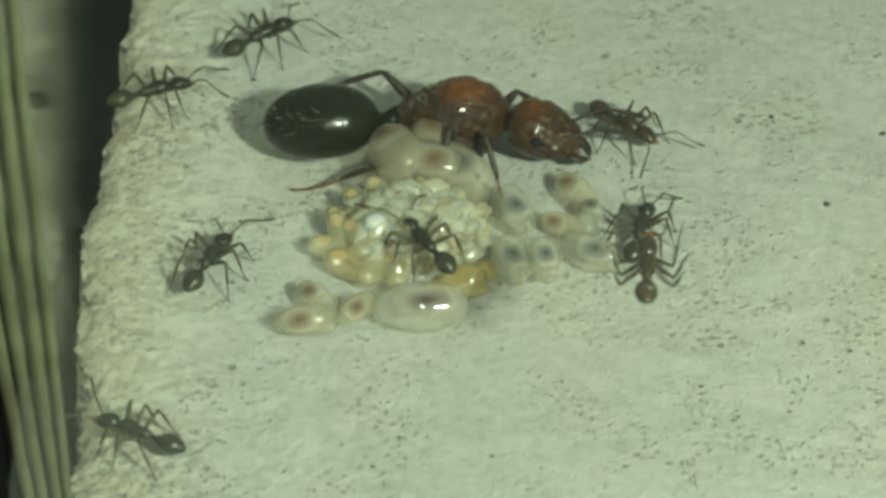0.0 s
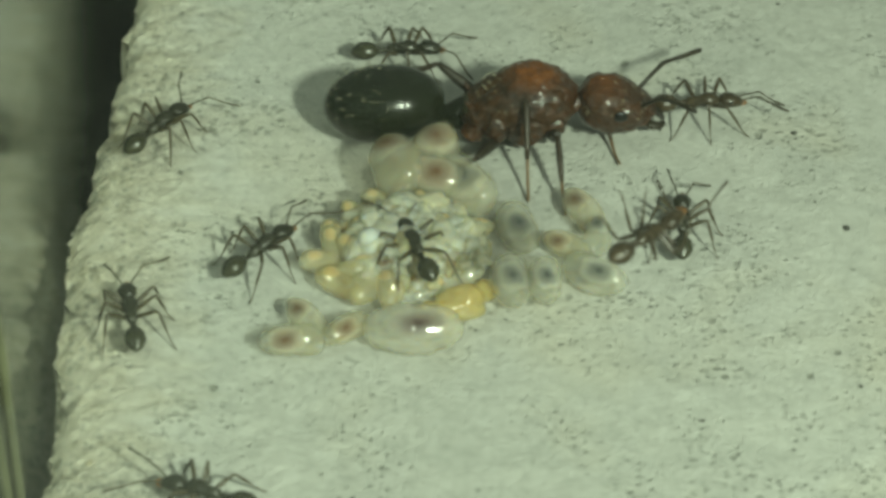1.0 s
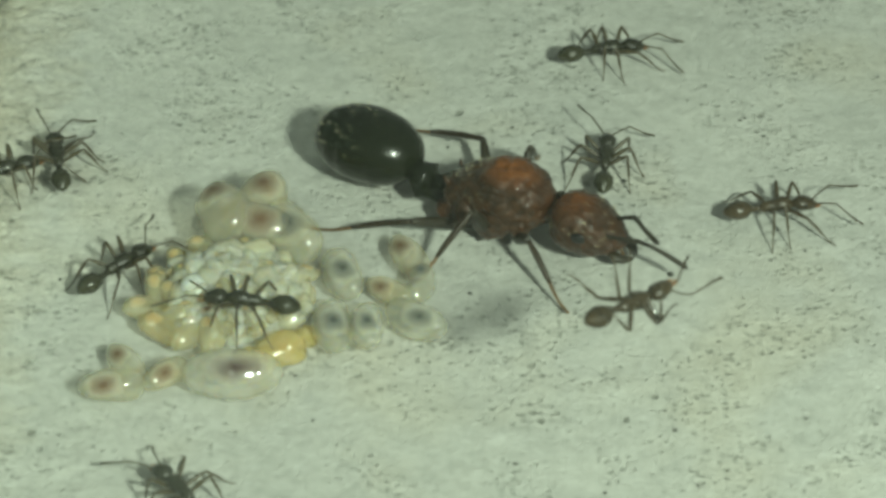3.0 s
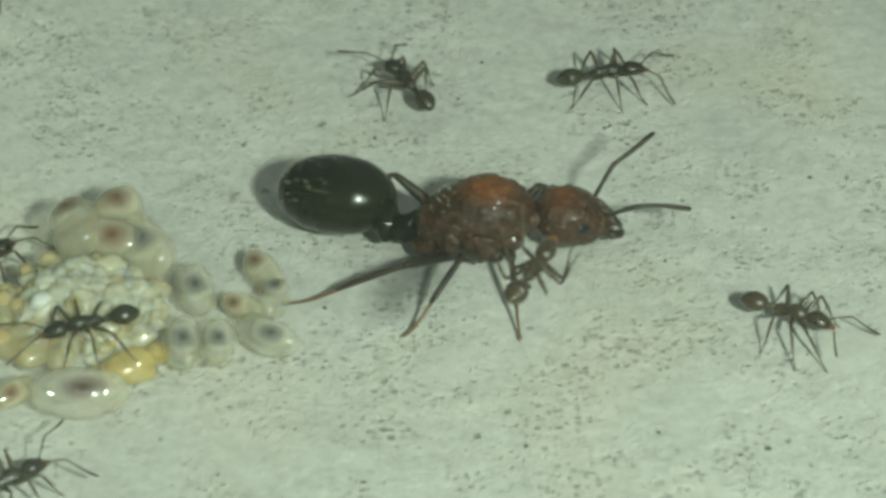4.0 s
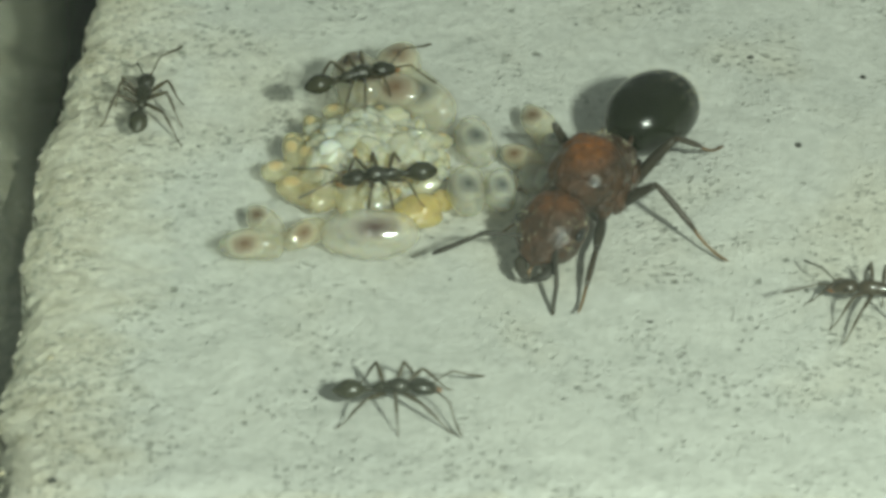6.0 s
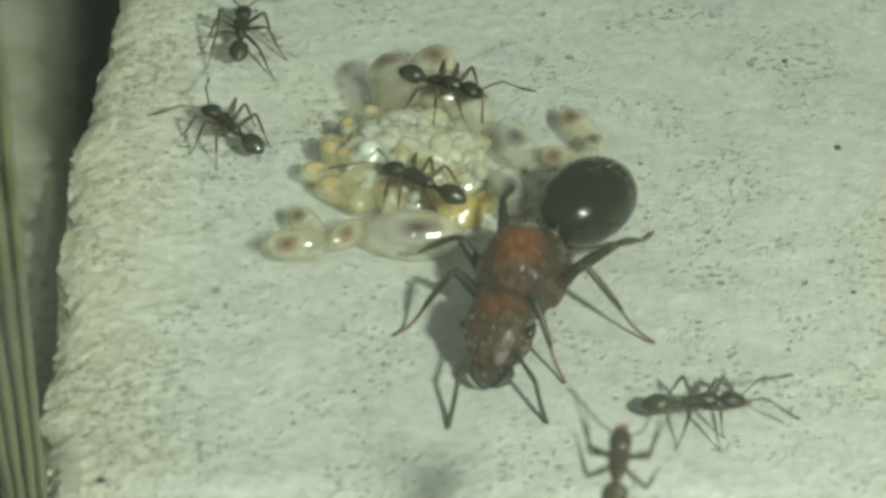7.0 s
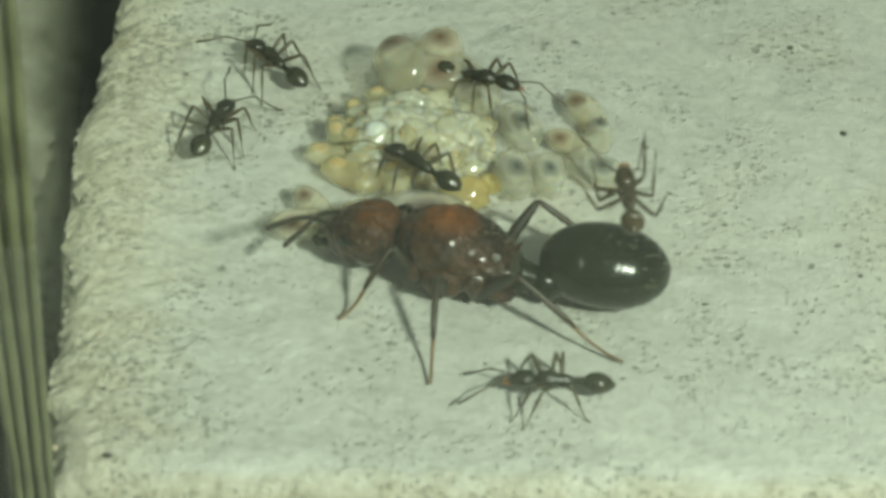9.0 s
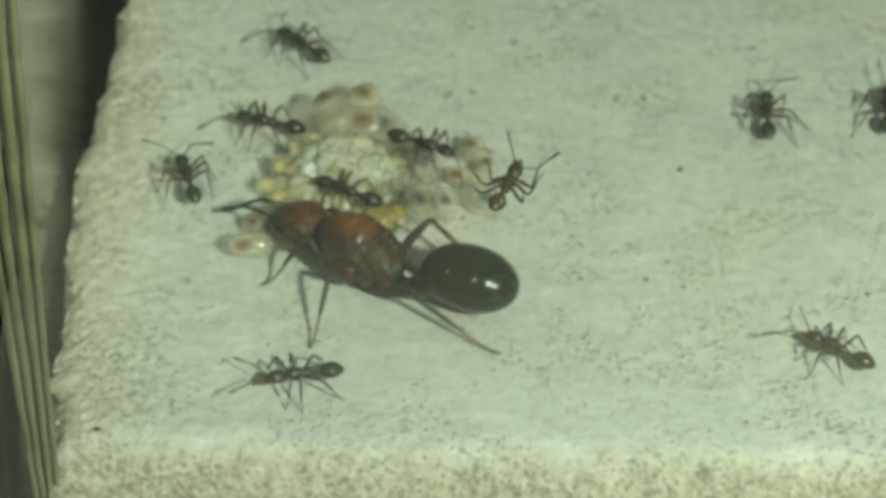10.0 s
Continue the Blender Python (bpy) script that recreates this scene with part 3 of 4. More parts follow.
    part("neck", mesh_of("neck", rugged(loft([(1.02, 0, 1.14, 0.30, 0.28), (1.20, 0, 1.18, 0.34, 0.30), (1.36, 0, 1.21, 0.27, 0.24), (1.52, 0, 1.24, 0.24, 0.20), (1.60, 0, 1.25, 0.10, 0.08)], 18)), MAROON), th)
    # waist
    part("petiole", mesh_of("petiole", rugged(loft([(0.16, 0, 0.88, 0.22, 0.20), (-0.06, 0, 0.88, 0.22, 0.22), (-0.20, 0, 1.06, 0.36, 0.46), (-0.34, 0, 0.98, 0.28, 0.32), (-0.46, 0, 0.94, 0.32, 0.32),
                                             (-0.64, 0, 1.04, 0.50, 0.46), (-0.82, 0, 1.04, 0.46, 0.42), (-1.0, 0, 1.02, 0.24, 0.22)], 18)), BLACK), root)
    # gaster, four overlapping plates about its own middle
    def girth(x):
        return max(0.02, 1 - abs((x + 0.03) / 1.45) ** 2.15) ** 0.5

    body = [1.40 - 2.86 * (0.5 - 0.5 * math.cos(math.pi * i / 22)) for i in range(23)]
    gas = part("gaster", mesh_of("gaster", loft([(x, 0, -0.05 * max(0, -x), 1.00 * girth(x), 0.90 * girth(x)) for x in body], 32), BLACK), root)
    for x0, x1 in ((1.16, 0.42), (0.52, -0.42), (-0.32, -0.86), (-0.80, -1.16)):
        rings = []
        for i in range(12):
            u = i / 11
            x, k = x0 + (x1 - x0) * u, 0.985 + 0.022 * min(1, u * 1.6) - (0.015 if i == 11 else 0)
            rings.append((x, 0, -0.05 * max(0, -x), 1.00 * girth(x) * k, 0.90 * girth(x) * k))
        part("gaster_plate", mesh_of("gaster_plate", loft(rings, 32), BLACK), gas)
    hairs(gas, 70, (-1.40, 1.1), 0.99, 0.89, 0.0, 31)
    hairs(th, 110, (-1.0, 1.1), 0.86, 0.78, 1.34, 32)
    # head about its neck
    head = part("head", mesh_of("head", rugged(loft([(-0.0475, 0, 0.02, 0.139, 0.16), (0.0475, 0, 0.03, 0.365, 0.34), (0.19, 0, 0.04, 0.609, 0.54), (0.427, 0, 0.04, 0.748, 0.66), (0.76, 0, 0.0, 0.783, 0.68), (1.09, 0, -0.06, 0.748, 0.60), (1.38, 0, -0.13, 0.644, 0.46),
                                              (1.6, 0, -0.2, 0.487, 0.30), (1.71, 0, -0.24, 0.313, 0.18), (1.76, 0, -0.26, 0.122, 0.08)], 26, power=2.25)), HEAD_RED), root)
    for s in (1, -1):
        part("eye", mesh_of("eye", oval(-0.18, 0.18, 0, 0.08, 0.15, 9, sides=14), EYE), head, "", mpose(0.95, s * 0.75, 0.16, 0, 8, -s * 8))
        part("mandible", mesh_of("mandible", blade([(0, s * 0.34, 0), (0.14, s * 0.36, -0.06), (0.30, s * 0.28, -0.12), (0.42, s * 0.12, -0.16), (0.46, s * 0.02, -0.18)], [0.12, 0.16, 0.14, 0.09, 0.03], 0.6), QLEG), head, "dark jaw", mpose(1.66, 0, -0.24))
        part("feeler", mesh_of("feeler", tube([(0, s * 0.12, 0), (0.16, s * 0.16, -0.1), (0.26, s * 0.12, -0.2)], [0.04, 0.035, 0.02], 8), QFOOT), head, "", mpose(1.62, 0, -0.42))
    part("face_plate", mesh_of("face_plate", rugged(loft([(1.28, 0, 0.36, 0.10, 0.05), (1.42, 0, 0.28, 0.34, 0.09), (1.62, 0, 0.12, 0.42, 0.10), (1.78, 0, -0.06, 0.34, 0.09), (1.86, 0, -0.16, 0.12, 0.04)], 14)), HEAD_RED), head)
    hairs(head, 70, (0.1, 1.6), 0.84, 0.62, 0.0, 33)
    for s in (1, -1):
        part("antenna", mesh_of("antenna", tube(
            [(0, 0, 0), (0.06, 0, 0.02), (0.5, 0, 0.10), (0.92, 0, 0.15), (0.97, 0, 0.14), (1.2, -s * 0.05, 0.08), (1.52, -s * 0.10, -0.05), (1.82, -s * 0.12, -0.18), (2.06, -s * 0.13, -0.29), (2.12, -s * 0.13, -0.32)],
            [0.050, 0.055, 0.048, 0.060, 0.055, 0.050, 0.055, 0.064, 0.060, 0.02], 10), QLEG), root, "", mpose(2.7, s * 0.3, 1.1, 0, 0, s * 30))
    uppers, lowers = [], []
    for k in Q_LONG:
        u = mesh_of("upper_leg", tube([(0, 0, 0), (0.10, 0, 0.01), (0.30 * k, 0, 0.03), (0.70 * k, 0, 0.04), (1.06 * k, 0, 0.015), (1.20 * k, 0, 0)], [0.08, 0.11, 0.135, 0.14, 0.10, 0.07], 12), QLEG)
        o = mesh_of("lower_leg", tube([(0, 0, 0), (0.12, 0, 0.01), (0.45 * k, 0, 0.03), (0.92 * k, 0, 0.02), (1.12 * k, 0, 0)], [0.055, 0.068, 0.080, 0.070, 0.048], 10), QSHIN)
        f = mesh_of("foot", tube([(1.10 * k, 0, 0), (1.20 * k, 0, -0.02), (1.48 * k, 0, -0.02), (1.72 * k, 0, 0.03), (1.86 * k, 0, 0.10), (1.94 * k, 0, 0.16), (1.97 * k, 0, 0.17)], [0.044, 0.042, 0.036, 0.036, 0.034, 0.032, 0.012], 10), QFOOT)
        uppers += [u, u]
        lowers += [(o, f), (o, f)]
    for u in uppers:
        part("upper_leg", u, root)
    for o, f in lowers:
        part("foot", f, part("lower_leg", o, root), "amber foot")
    return root


Q_LEGS = [((0.78, s * 0.62, 0.62), (2.15, s * 1.95), s) for s in (1, -1)] + [((0.10, s * 0.66, 0.55), (0.0, s * 3.0), s) for s in (1, -1)] + [((-0.55, s * 0.60, 0.55), (-3.5, s * 2.2), s) for s in (1, -1)]

LABELS = ["small glossy dark worker ant standing on the egg pile", "small dark worker ant tending the brood pile", "small dark worker ant by the crumbling slab rim",
          "small dark worker ant near the slab's rim", "small dark worker ant crossing the open plaster", "small brown worker ant with long bent antennae on the plaster",
          "small dark worker ant by the queen's head", "small dark worker ant on bare plaster behind the queen", "small dark worker ant on bare plaster", "small dark worker ant far out on the plaster",
          "small brown worker ant on the speckled plaster", "small dark worker ant behind the brood", "small brown worker ant hanging under the clear cover", "small brown worker ant with dark head hanging under clear cover"]
WK_BROWN = {}
for key, me in WK.items():
    WK_BROWN[key] = me.copy()
    if key not in ("eye", "mandible", "lower_leg"):
        WK_BROWN[key].materials[0] = BROWN
workers = [worker(t, WK_BROWN if "brown" in t else WK) for t in LABELS]
queen = queen_build()


# ---- brood ----
def grub_mesh(name, material, fat=0.5, bend=0.12, rings=15, folds=7, taper=0.25, deep=0.035, lumpy=0.10):
    """A grub one unit long: ringed, bent, blunt at one end and slimmer at the other."""
    r = []
    for i in range(rings):
        u = i / (rings - 1)
        c = -math.cos(math.pi * u)
        e = max(0.06, math.sqrt(max(0, 1 - c * c)) ** 0.85)
        e *= (1 - taper * u) * (1 + deep * math.sin(u * folds * 2 * math.pi))
        r.append((0.5 * c, bend * (c * c - 0.5), 0.02 * c, 0.5 * fat * e, 0.46 * fat * e))
    bm = loft(r, 14)
    for v in bm.verts:
        v.co *= 1 + lumpy * noise.noise(v.co * (3.2 if lumpy < 0.2 else 4.6) + Vector((fat * 9, bend * 30, 0)))
        v.co /= MM
    return mesh_of(name, bm, material)


GR = {"grey": grub_mesh("larva", SKIN, 0.62, 0.05), "brown": grub_mesh("larva", CREAM, 0.62, 0.08), "big": grub_mesh("larva", STREAK, 0.56, 0.04, 31, 9, 0.1, 0.022),
      "yellow": grub_mesh("grub", YELLOW, 0.64, 0.16, taper=0.08), "egg": grub_mesh("egg", EGG, 0.66, 0.08, 15, 0, 0.12, 0, 0.34), "white": grub_mesh("egg", WHITE_EGG, 0.9, 0.0, 13, 0, 0.0)}
WORDS = {"grey": ("translucent whitish larva with a grey gut", "larva", "larvae on the plaster"), "brown": ("translucent cream larva with a brown gut spot", "larva", "larvae on the plaster"),
         "big": ("large glossy cream larva with a brown streak", "larva", "larvae on the plaster"), "yellow": ("small curled yellow grub in the brood pile", "grub", "yellow grubs"),
         "egg": ("tiny cream egg in the brood pile", "egg", "eggs in the brood pile"), "white": ("round milky white egg on the brood pile", "egg", "eggs in the brood pile")}
NAMES = {"grey": "larva", "brown": "larva", "big": "larva", "yellow": "grub", "egg": "egg", "white": "egg"}


def grub(kind, x, y, z, length, heading, tilt=0.0, roll=0.0, fat=1.0):
    ob = new(NAMES[kind], GR[kind])
    if kind in ("grey", "brown", "big"):
        length *= 1.08
        roll += 40 * math.cos(radians(heading))  # they lie on their backs, bellies to the light
    ob.matrix_basis = mpose(x, y, z, roll, tilt, heading) @ Matrix.Diagonal((length * MM, length * fat * MM, length * fat * MM, 1))
    a, b, c = WORDS[kind]
    return tagged(ob, a, b, c)


for row in (
    ("brown", -3.15, 2.04, 1.05, 1.92, 107, 10, 0, 1.25), ("brown", -2.35, 2.65, 0.90, 1.86, 72, -5, 0, 1.2), ("grey", -1.56, 1.69, 0.78, 2.12, -55, -4, 0, 1.15), ("brown", -2.27, 1.63, 1.12, 1.60, -17, 0, 0, 1.2), ("brown", -2.73, 2.37, 0.42, 1.72, 24, 0, 0, 1.2),
    ("grey", -0.26, 0.59, 0.40, 1.63, -71, 0), ("grey", -0.43, -1.33, 0.40, 1.61, -84, 0), ("grey", 0.34, -1.28, 0.38, 1.39, -88, 0), ("grey", 1.45, -1.03, 0.40, 1.53, -32, 0),
    ("brown", 0.79, -0.02, 0.36, 1.12, 146, 0), ("brown", 1.20, 1.26, 0.38, 1.36, 118, 0), ("grey", 1.48, 0.34, 0.36, 1.22, 80, 0),
    ("big", -2.65, -3.08, 0.54, 2.06, 5, 0), ("brown", -4.13, -3.00, 0.36, 1.14, 220, 0), ("brown", -5.32, -3.40, 0.36, 1.36, 183, 0), ("brown", -5.08, -2.64, 0.36, 1.25, 122, 0),
    ("yellow", -4.56, -0.26, 0.55, 1.00, 106, -18), ("yellow", -4.77, -0.77, 0.40, 1.05, 163, 0), ("yellow", -4.17, -0.56, 0.60, 1.05, 115, -10), ("yellow", -4.38, -1.43, 0.38, 1.17, 145, 0),
    ("yellow", -3.78, -1.55, 0.42, 1.06, 64, 0), ("yellow", -3.28, -1.67, 0.45, 1.12, 98, 0), ("yellow", -3.93, -1.04, 0.62, 0.91, 24, 0), ("yellow", -3.56, 0.95, 0.85, 0.87, 135, 0), ("yellow", -4.20, 0.81, 0.55, 0.85, 97, -15),
    ("yellow", -1.36, 0.02, 0.50, 0.84, 64, 0), ("yellow", -1.21, 0.63, 0.45, 0.80, -23, 0), ("white", -3.66, -0.57, 1.02, 0.56, 1, 0),
):
    grub(*row)
g = random.Random(21)
for _ in range(11):
    grub("yellow", g.uniform(-4.75, -3.35), g.uniform(-1.4, 0.7), g.uniform(0.4, 0.75), g.uniform(0.55, 0.85), g.uniform(60, 200), g.uniform(-25, 15), g.uniform(-40, 40))


def food(x, y, w, d, h, turn, seed):
    """A sticky half-clear lump of food, sagging onto the slab."""
    bm = bmesh.new()
    bmesh.ops.create_icosphere(bm, subdivisions=4, radius=1)
    for v in bm.verts:
        k = 1 + 0.30 * noise.noise(v.co * 1.4 + Vector((seed, 1, 0))) + 0.10 * noise.noise(v.co * 4.0 + Vector((0, seed, 0)))
        v.co = Vector((v.co.x * w * k, v.co.y * d * k, max(-0.1, v.co.z * h * k)))
    ob = new("food_lump", mesh_of("food_lump", bm, FOOD))
    ob.matrix_basis = mpose(x, y, 0.1, 0, 0, turn)
    return tagged(ob, "sticky lump of translucent yellow food", "food lump", "food lumps")


food(-1.57, -1.80, 0.62, 0.42, 0.42, 24, 3.0)
food(-2.17, -2.10, 0.46, 0.30, 0.32, 8, 5.5)
food(-1.06, -1.31, 0.34, 0.26, 0.26, 50, 9.1)

rng = random.Random(11)
placed = []
while len(placed) < 140:
    a, r = rng.uniform(0, 2 * math.pi), math.sqrt(rng.random())
    x, y = -2.76 + 1.75 * r * math.cos(a), 0.01 + 1.56 * r * math.sin(a)
    if any((x - p) ** 2 + (y - q) ** 2 < 0.155 ** 2 for p, q in placed):
        continue
    placed.append((x, y))
    top = 1.2 * math.sqrt(max(0.02, 1 - r * r * 0.93))
    grub(rng.choices(("egg", "white", "yellow", "brown"), (82, 2, 12, 4))[0], x, y, top * rng.uniform(0.82, 1.0), rng.uniform(0.42, 0.70) if rng.random() < 0.8 else rng.uniform(0.7, 0.95), rng.uniform(0, 360), rng.uniform(-30, 30), rng.uniform(0, 90))


def egg_mass():
    """The packed body of the pile, a wet lumpy heap into which its loose top is sunk."""
    bm = bmesh.new()
    bmesh.ops.create_icosphere(bm, subdivisions=6, radius=1)
    for v in bm.verts:
        n = v.co.copy()
        k = 1 + 0.10 * noise.noise(n * 1.6)
        p = Vector((-2.76 + 1.78 * n.x * k, 0.01 + 1.58 * n.y * k, max(-0.05, 1.17 * n.z * k)))
        lump = noise.voronoi(p * 2.1)[0]
        p += n * (0.09 * (0.45 - lump[0]) + 0.09 * noise.noise(p * 4.2) + 0.05 * noise.noise(p * 9))
        v.co = p
    return tagged(new("egg_mass", mesh_of("egg_mass", bm, EGG)), "packed wet mass of cream eggs", "egg mass", kind="stuff")


egg_mass()


# ---- grit on the slab ----
def grit():
    bm = bmesh.new()
    g = random.Random(5)
    spots = [(7.34, 1.11, 0.11), (9.10, 3.94, 0.09), (12.45, -4.57, 0.09), (10.10, -4.01, 0.06), (3.65, -5.56, 0.06), (6.39, 4.74, 0.08), (9.81, -8.69, 0.06), (-9.02, -11.00, 0.1)]
    while len(spots) < 90:
        x, y = g.uniform(-9.5, 15), g.uniform(-10, 15)
        if noise.noise((x * 0.4, y * 0.4, 2.0)) > g.uniform(-0.5, 0.4):
            spots.append((x, y, g.uniform(0.018, 0.05)))
    for x, y, r in spots:
        bmesh.ops.create_icosphere(bm, subdivisions=1, radius=1, matrix=Matrix.Translation((x, y, 0.02)) @ Matrix.Diagonal((r * g.uniform(0.8, 1.4), r * g.uniform(0.7, 1.1), r * 0.6, 1)))
    return tagged(new("grit", mesh_of("grit", bm, GRIT)), "scattered dark grains on the plaster", "grit", kind="stuff")


grit()


CRUMB = plain("plaster_crumb", (0.46, 0.40, 0.27), 0.85)


def chip(x, y, z, w, d, h, turn, seed):
    """A loose plaster crumb or flake on the worn rim."""
    r, bm = random.Random(seed), bmesh.new()
    bmesh.ops.create_icosphere(bm, subdivisions=2, radius=1)
    for v in bm.verts:
        k = 1 + 0.28 * noise.noise(v.co * 1.3 + Vector((seed, 0, 0))) + 0.12 * noise.noise(v.co * 3.1)
        v.co = Vector((v.co.x * w * k, v.co.y * d * k, v.co.z * h * k))
    ob = new("plaster_chip", mesh_of("plaster_chip", bm, CRUMB))
    ob.matrix_basis = mpose(x, y, z, r.uniform(-8, 8), r.uniform(-8, 8), turn)
    return tagged(ob, "loose pale plaster chip on the worn rim", "plaster chip", "loose plaster chips")


for row in ((-9.39, 1.20, -0.03, 0.23, 0.10, 0.03, 20, 6), (-10.15, -10.68, -0.08, 0.07, 0.07, 0.06, 30, 4), (-9.26, -10.68, -0.05, 0.06, 0.06, 0.05, 80, 5), (-9.53, -6.96, -0.03, 0.09, 0.07, 0.04, 40, 8)):
    chip(*row)


# ---- how they move ----
STEP = 0.1
TIMES = [round(i * STEP, 2) for i in range(101)]


def sampled(rows):
    """The rows at even times, evened out over a tenth of a second."""
    rows = np.array(rows, float)
    fine = [np.array([np.interp(t + d, rows[:, 0], rows[:, k]) for k in range(1, rows.shape[1])]) for t in TIMES for d in (-0.07, 0, 0.07)]
    return np.array(fine).reshape(len(TIMES), 3, -1).mean(1)


def limb(a, b):
    """The pose of a leg piece that starts at a and points to b, its back upwards."""
    x = (b - a).normalized()
    y = Vector((0, 0, 1)).cross(x)
    y = y.normalized() if y.length > 1e-5 else Vector((0, 1, 0))
    z = x.cross(y)
    m = Matrix((x, y, z)).transposed().to_4x4()
    m.translation = a * MM
    return m


def knee(hip, foot, l1, l2, up):
    """Where the knee is, bent towards up, and how far the foot reaches."""
    d = foot - hip
    far = d.length
    if far > (l1 + l2) * 0.985:
        foot = hip + d * ((l1 + l2) * 0.985 / far)
        d = foot - hip
        far = d.length
    x = d.normalized()
    up = (up - x * up.dot(x)).normalized()
    along = (l1 * l1 - l2 * l2 + far * far) / (2 * far)
    return hip + x * along + up * math.sqrt(max(1e-4, l1 * l1 - along * along)), foot


def legs_walk(root, roots, legs, seg, floor_z, reach, seed, stances={}, tuck=False):
    """Plants each foot where it stands until the body has left it behind, then sets it forward."""
    ups = [c for c in root.children if c.name.split(".")[0] == "upper_leg"]
    lows = [c for c in root.children if c.name.split(".")[0] == "lower_leg"]
    rows = {o: [] for o in ups + lows}
    r = random.Random(seed)
    feet = [None] * 6
    for k, (t, m) in enumerate(roots):
        inv = m.inverted()
        ahead = (roots[min(k + 2, len(roots) - 1)][1].translation - roots[max(k - 1, 0)][1].translation) / MM * 0.45
        for i, (hip, rest, s) in enumerate(legs):
            home = Vector((rest[0], rest[1], floor_z[k]))
            if feet[i] is None:
                feet[i] = m @ ((home + Vector((r.uniform(-0.25, 0.25) * reach, r.uniform(-0.15, 0.15) * reach, 0))) * MM)
            here = inv @ feet[i] / MM
            free = 1.0 if (i + i // 2 + k) % 2 else 1.5
            if (Vector((here.x, here.y, 0)) - Vector((home.x, home.y, 0))).length > reach * 0.42 * free:
                goal = home + Vector((r.uniform(-0.08, 0.08) * reach, r.uniform(-0.08, 0.08) * reach, 0))
                feet[i] = m @ (goal * MM) + (m.to_3x3() @ (inv.to_3x3() @ (ahead * MM)))
                here = inv @ feet[i] / MM
            if (t, i) in stances:
                feet[i] = m @ (Vector((*stances[t, i], floor_z[k])) * MM)
                here = inv @ feet[i] / MM
            here.z = floor_z[k]
            h = Vector(hip)
            # a foot kept close to the body folds its leg flat along the flank
            fold = min(1.0, max(0.0, (0.68 - abs(here.y) / reach) / 0.22)) if tuck else 0.0
            up = Vector((0.2 * fold, s * (0.9 - 0.7 * fold), 0.6 + 0.4 * fold)) if i > 3 and tuck else Vector((fold * (0.9 if i < 2 else -1.1), s * (0.5 - 0.15 * fold), 1 - 0.72 * fold))
            kn, ft = knee(h, here, *seg[i // 2], up)
            rows[ups[i]].append((t, limb(h, kn)))
            rows[lows[i]].append((t, limb(kn, ft)))
    for o, rr in rows.items():
        walk(o, thin(rr))


def thin(rows):
    """Leaves out rows that repeat both neighbours."""
    keep = [rows[0]]
    for a, b, c in zip(rows, rows[1:], rows[2:]):
        if max(abs(x - y) for p in (a[1], c[1]) for u, v in zip(p, b[1]) for x, y in zip(u, v)) > 2e-4:
            keep.append(b)
    return keep + [rows[-1]]


def feel(root, seed, base, wide, swing):
    """The antennae search about."""
    r = random.Random(seed)
    for o in [c for c in root.children if c.name.split(".")[0] == "antenna"]:
        s = 1 if o.matrix_basis.translation.y > 0 else -1
        p, q, f = r.uniform(0, 6), r.uniform(0, 6), r.uniform(0.5, 1.1)
        rows = []
        for k in range(0, 101, 2):
            t = TIMES[k]
            yaw = s * (wide + swing * math.sin(2 * math.pi * f * t + p))
            rows.append((t, mpose(base[0], s * base[1], base[2], 0, 2 + 14 * math.sin(2 * math.pi * f * 1.3 * t + q), yaw)))
        walk(o, rows)


def crawl(ant, rows, hang=0.0):
    """Rows: seconds, place of the ant's middle, heading, height of what it stands on."""
    data, seed, roots = sampled(rows), workers.index(ant), []
    for t, (x, y, head, z) in zip(TIMES, data):
        h = radians(head)
        x, y = x + 0.10 * math.cos(h), y + 0.10 * math.sin(h)
        roots.append((t, mpose(x, y, hang, 180, 0, head) if hang else mpose(x, y, z, 0, 0, head)))
    walk(ant, thin(roots))
    floor_z = [0.0 if d[3] < 0.05 or hang else -0.12 for d in data]
    legs_walk(ant, roots, W_LEGS, W_SEG, floor_z, 0.8, seed)
    feel(ant, seed + 40, (0.90, 0.09, 0.60), 34, 16)


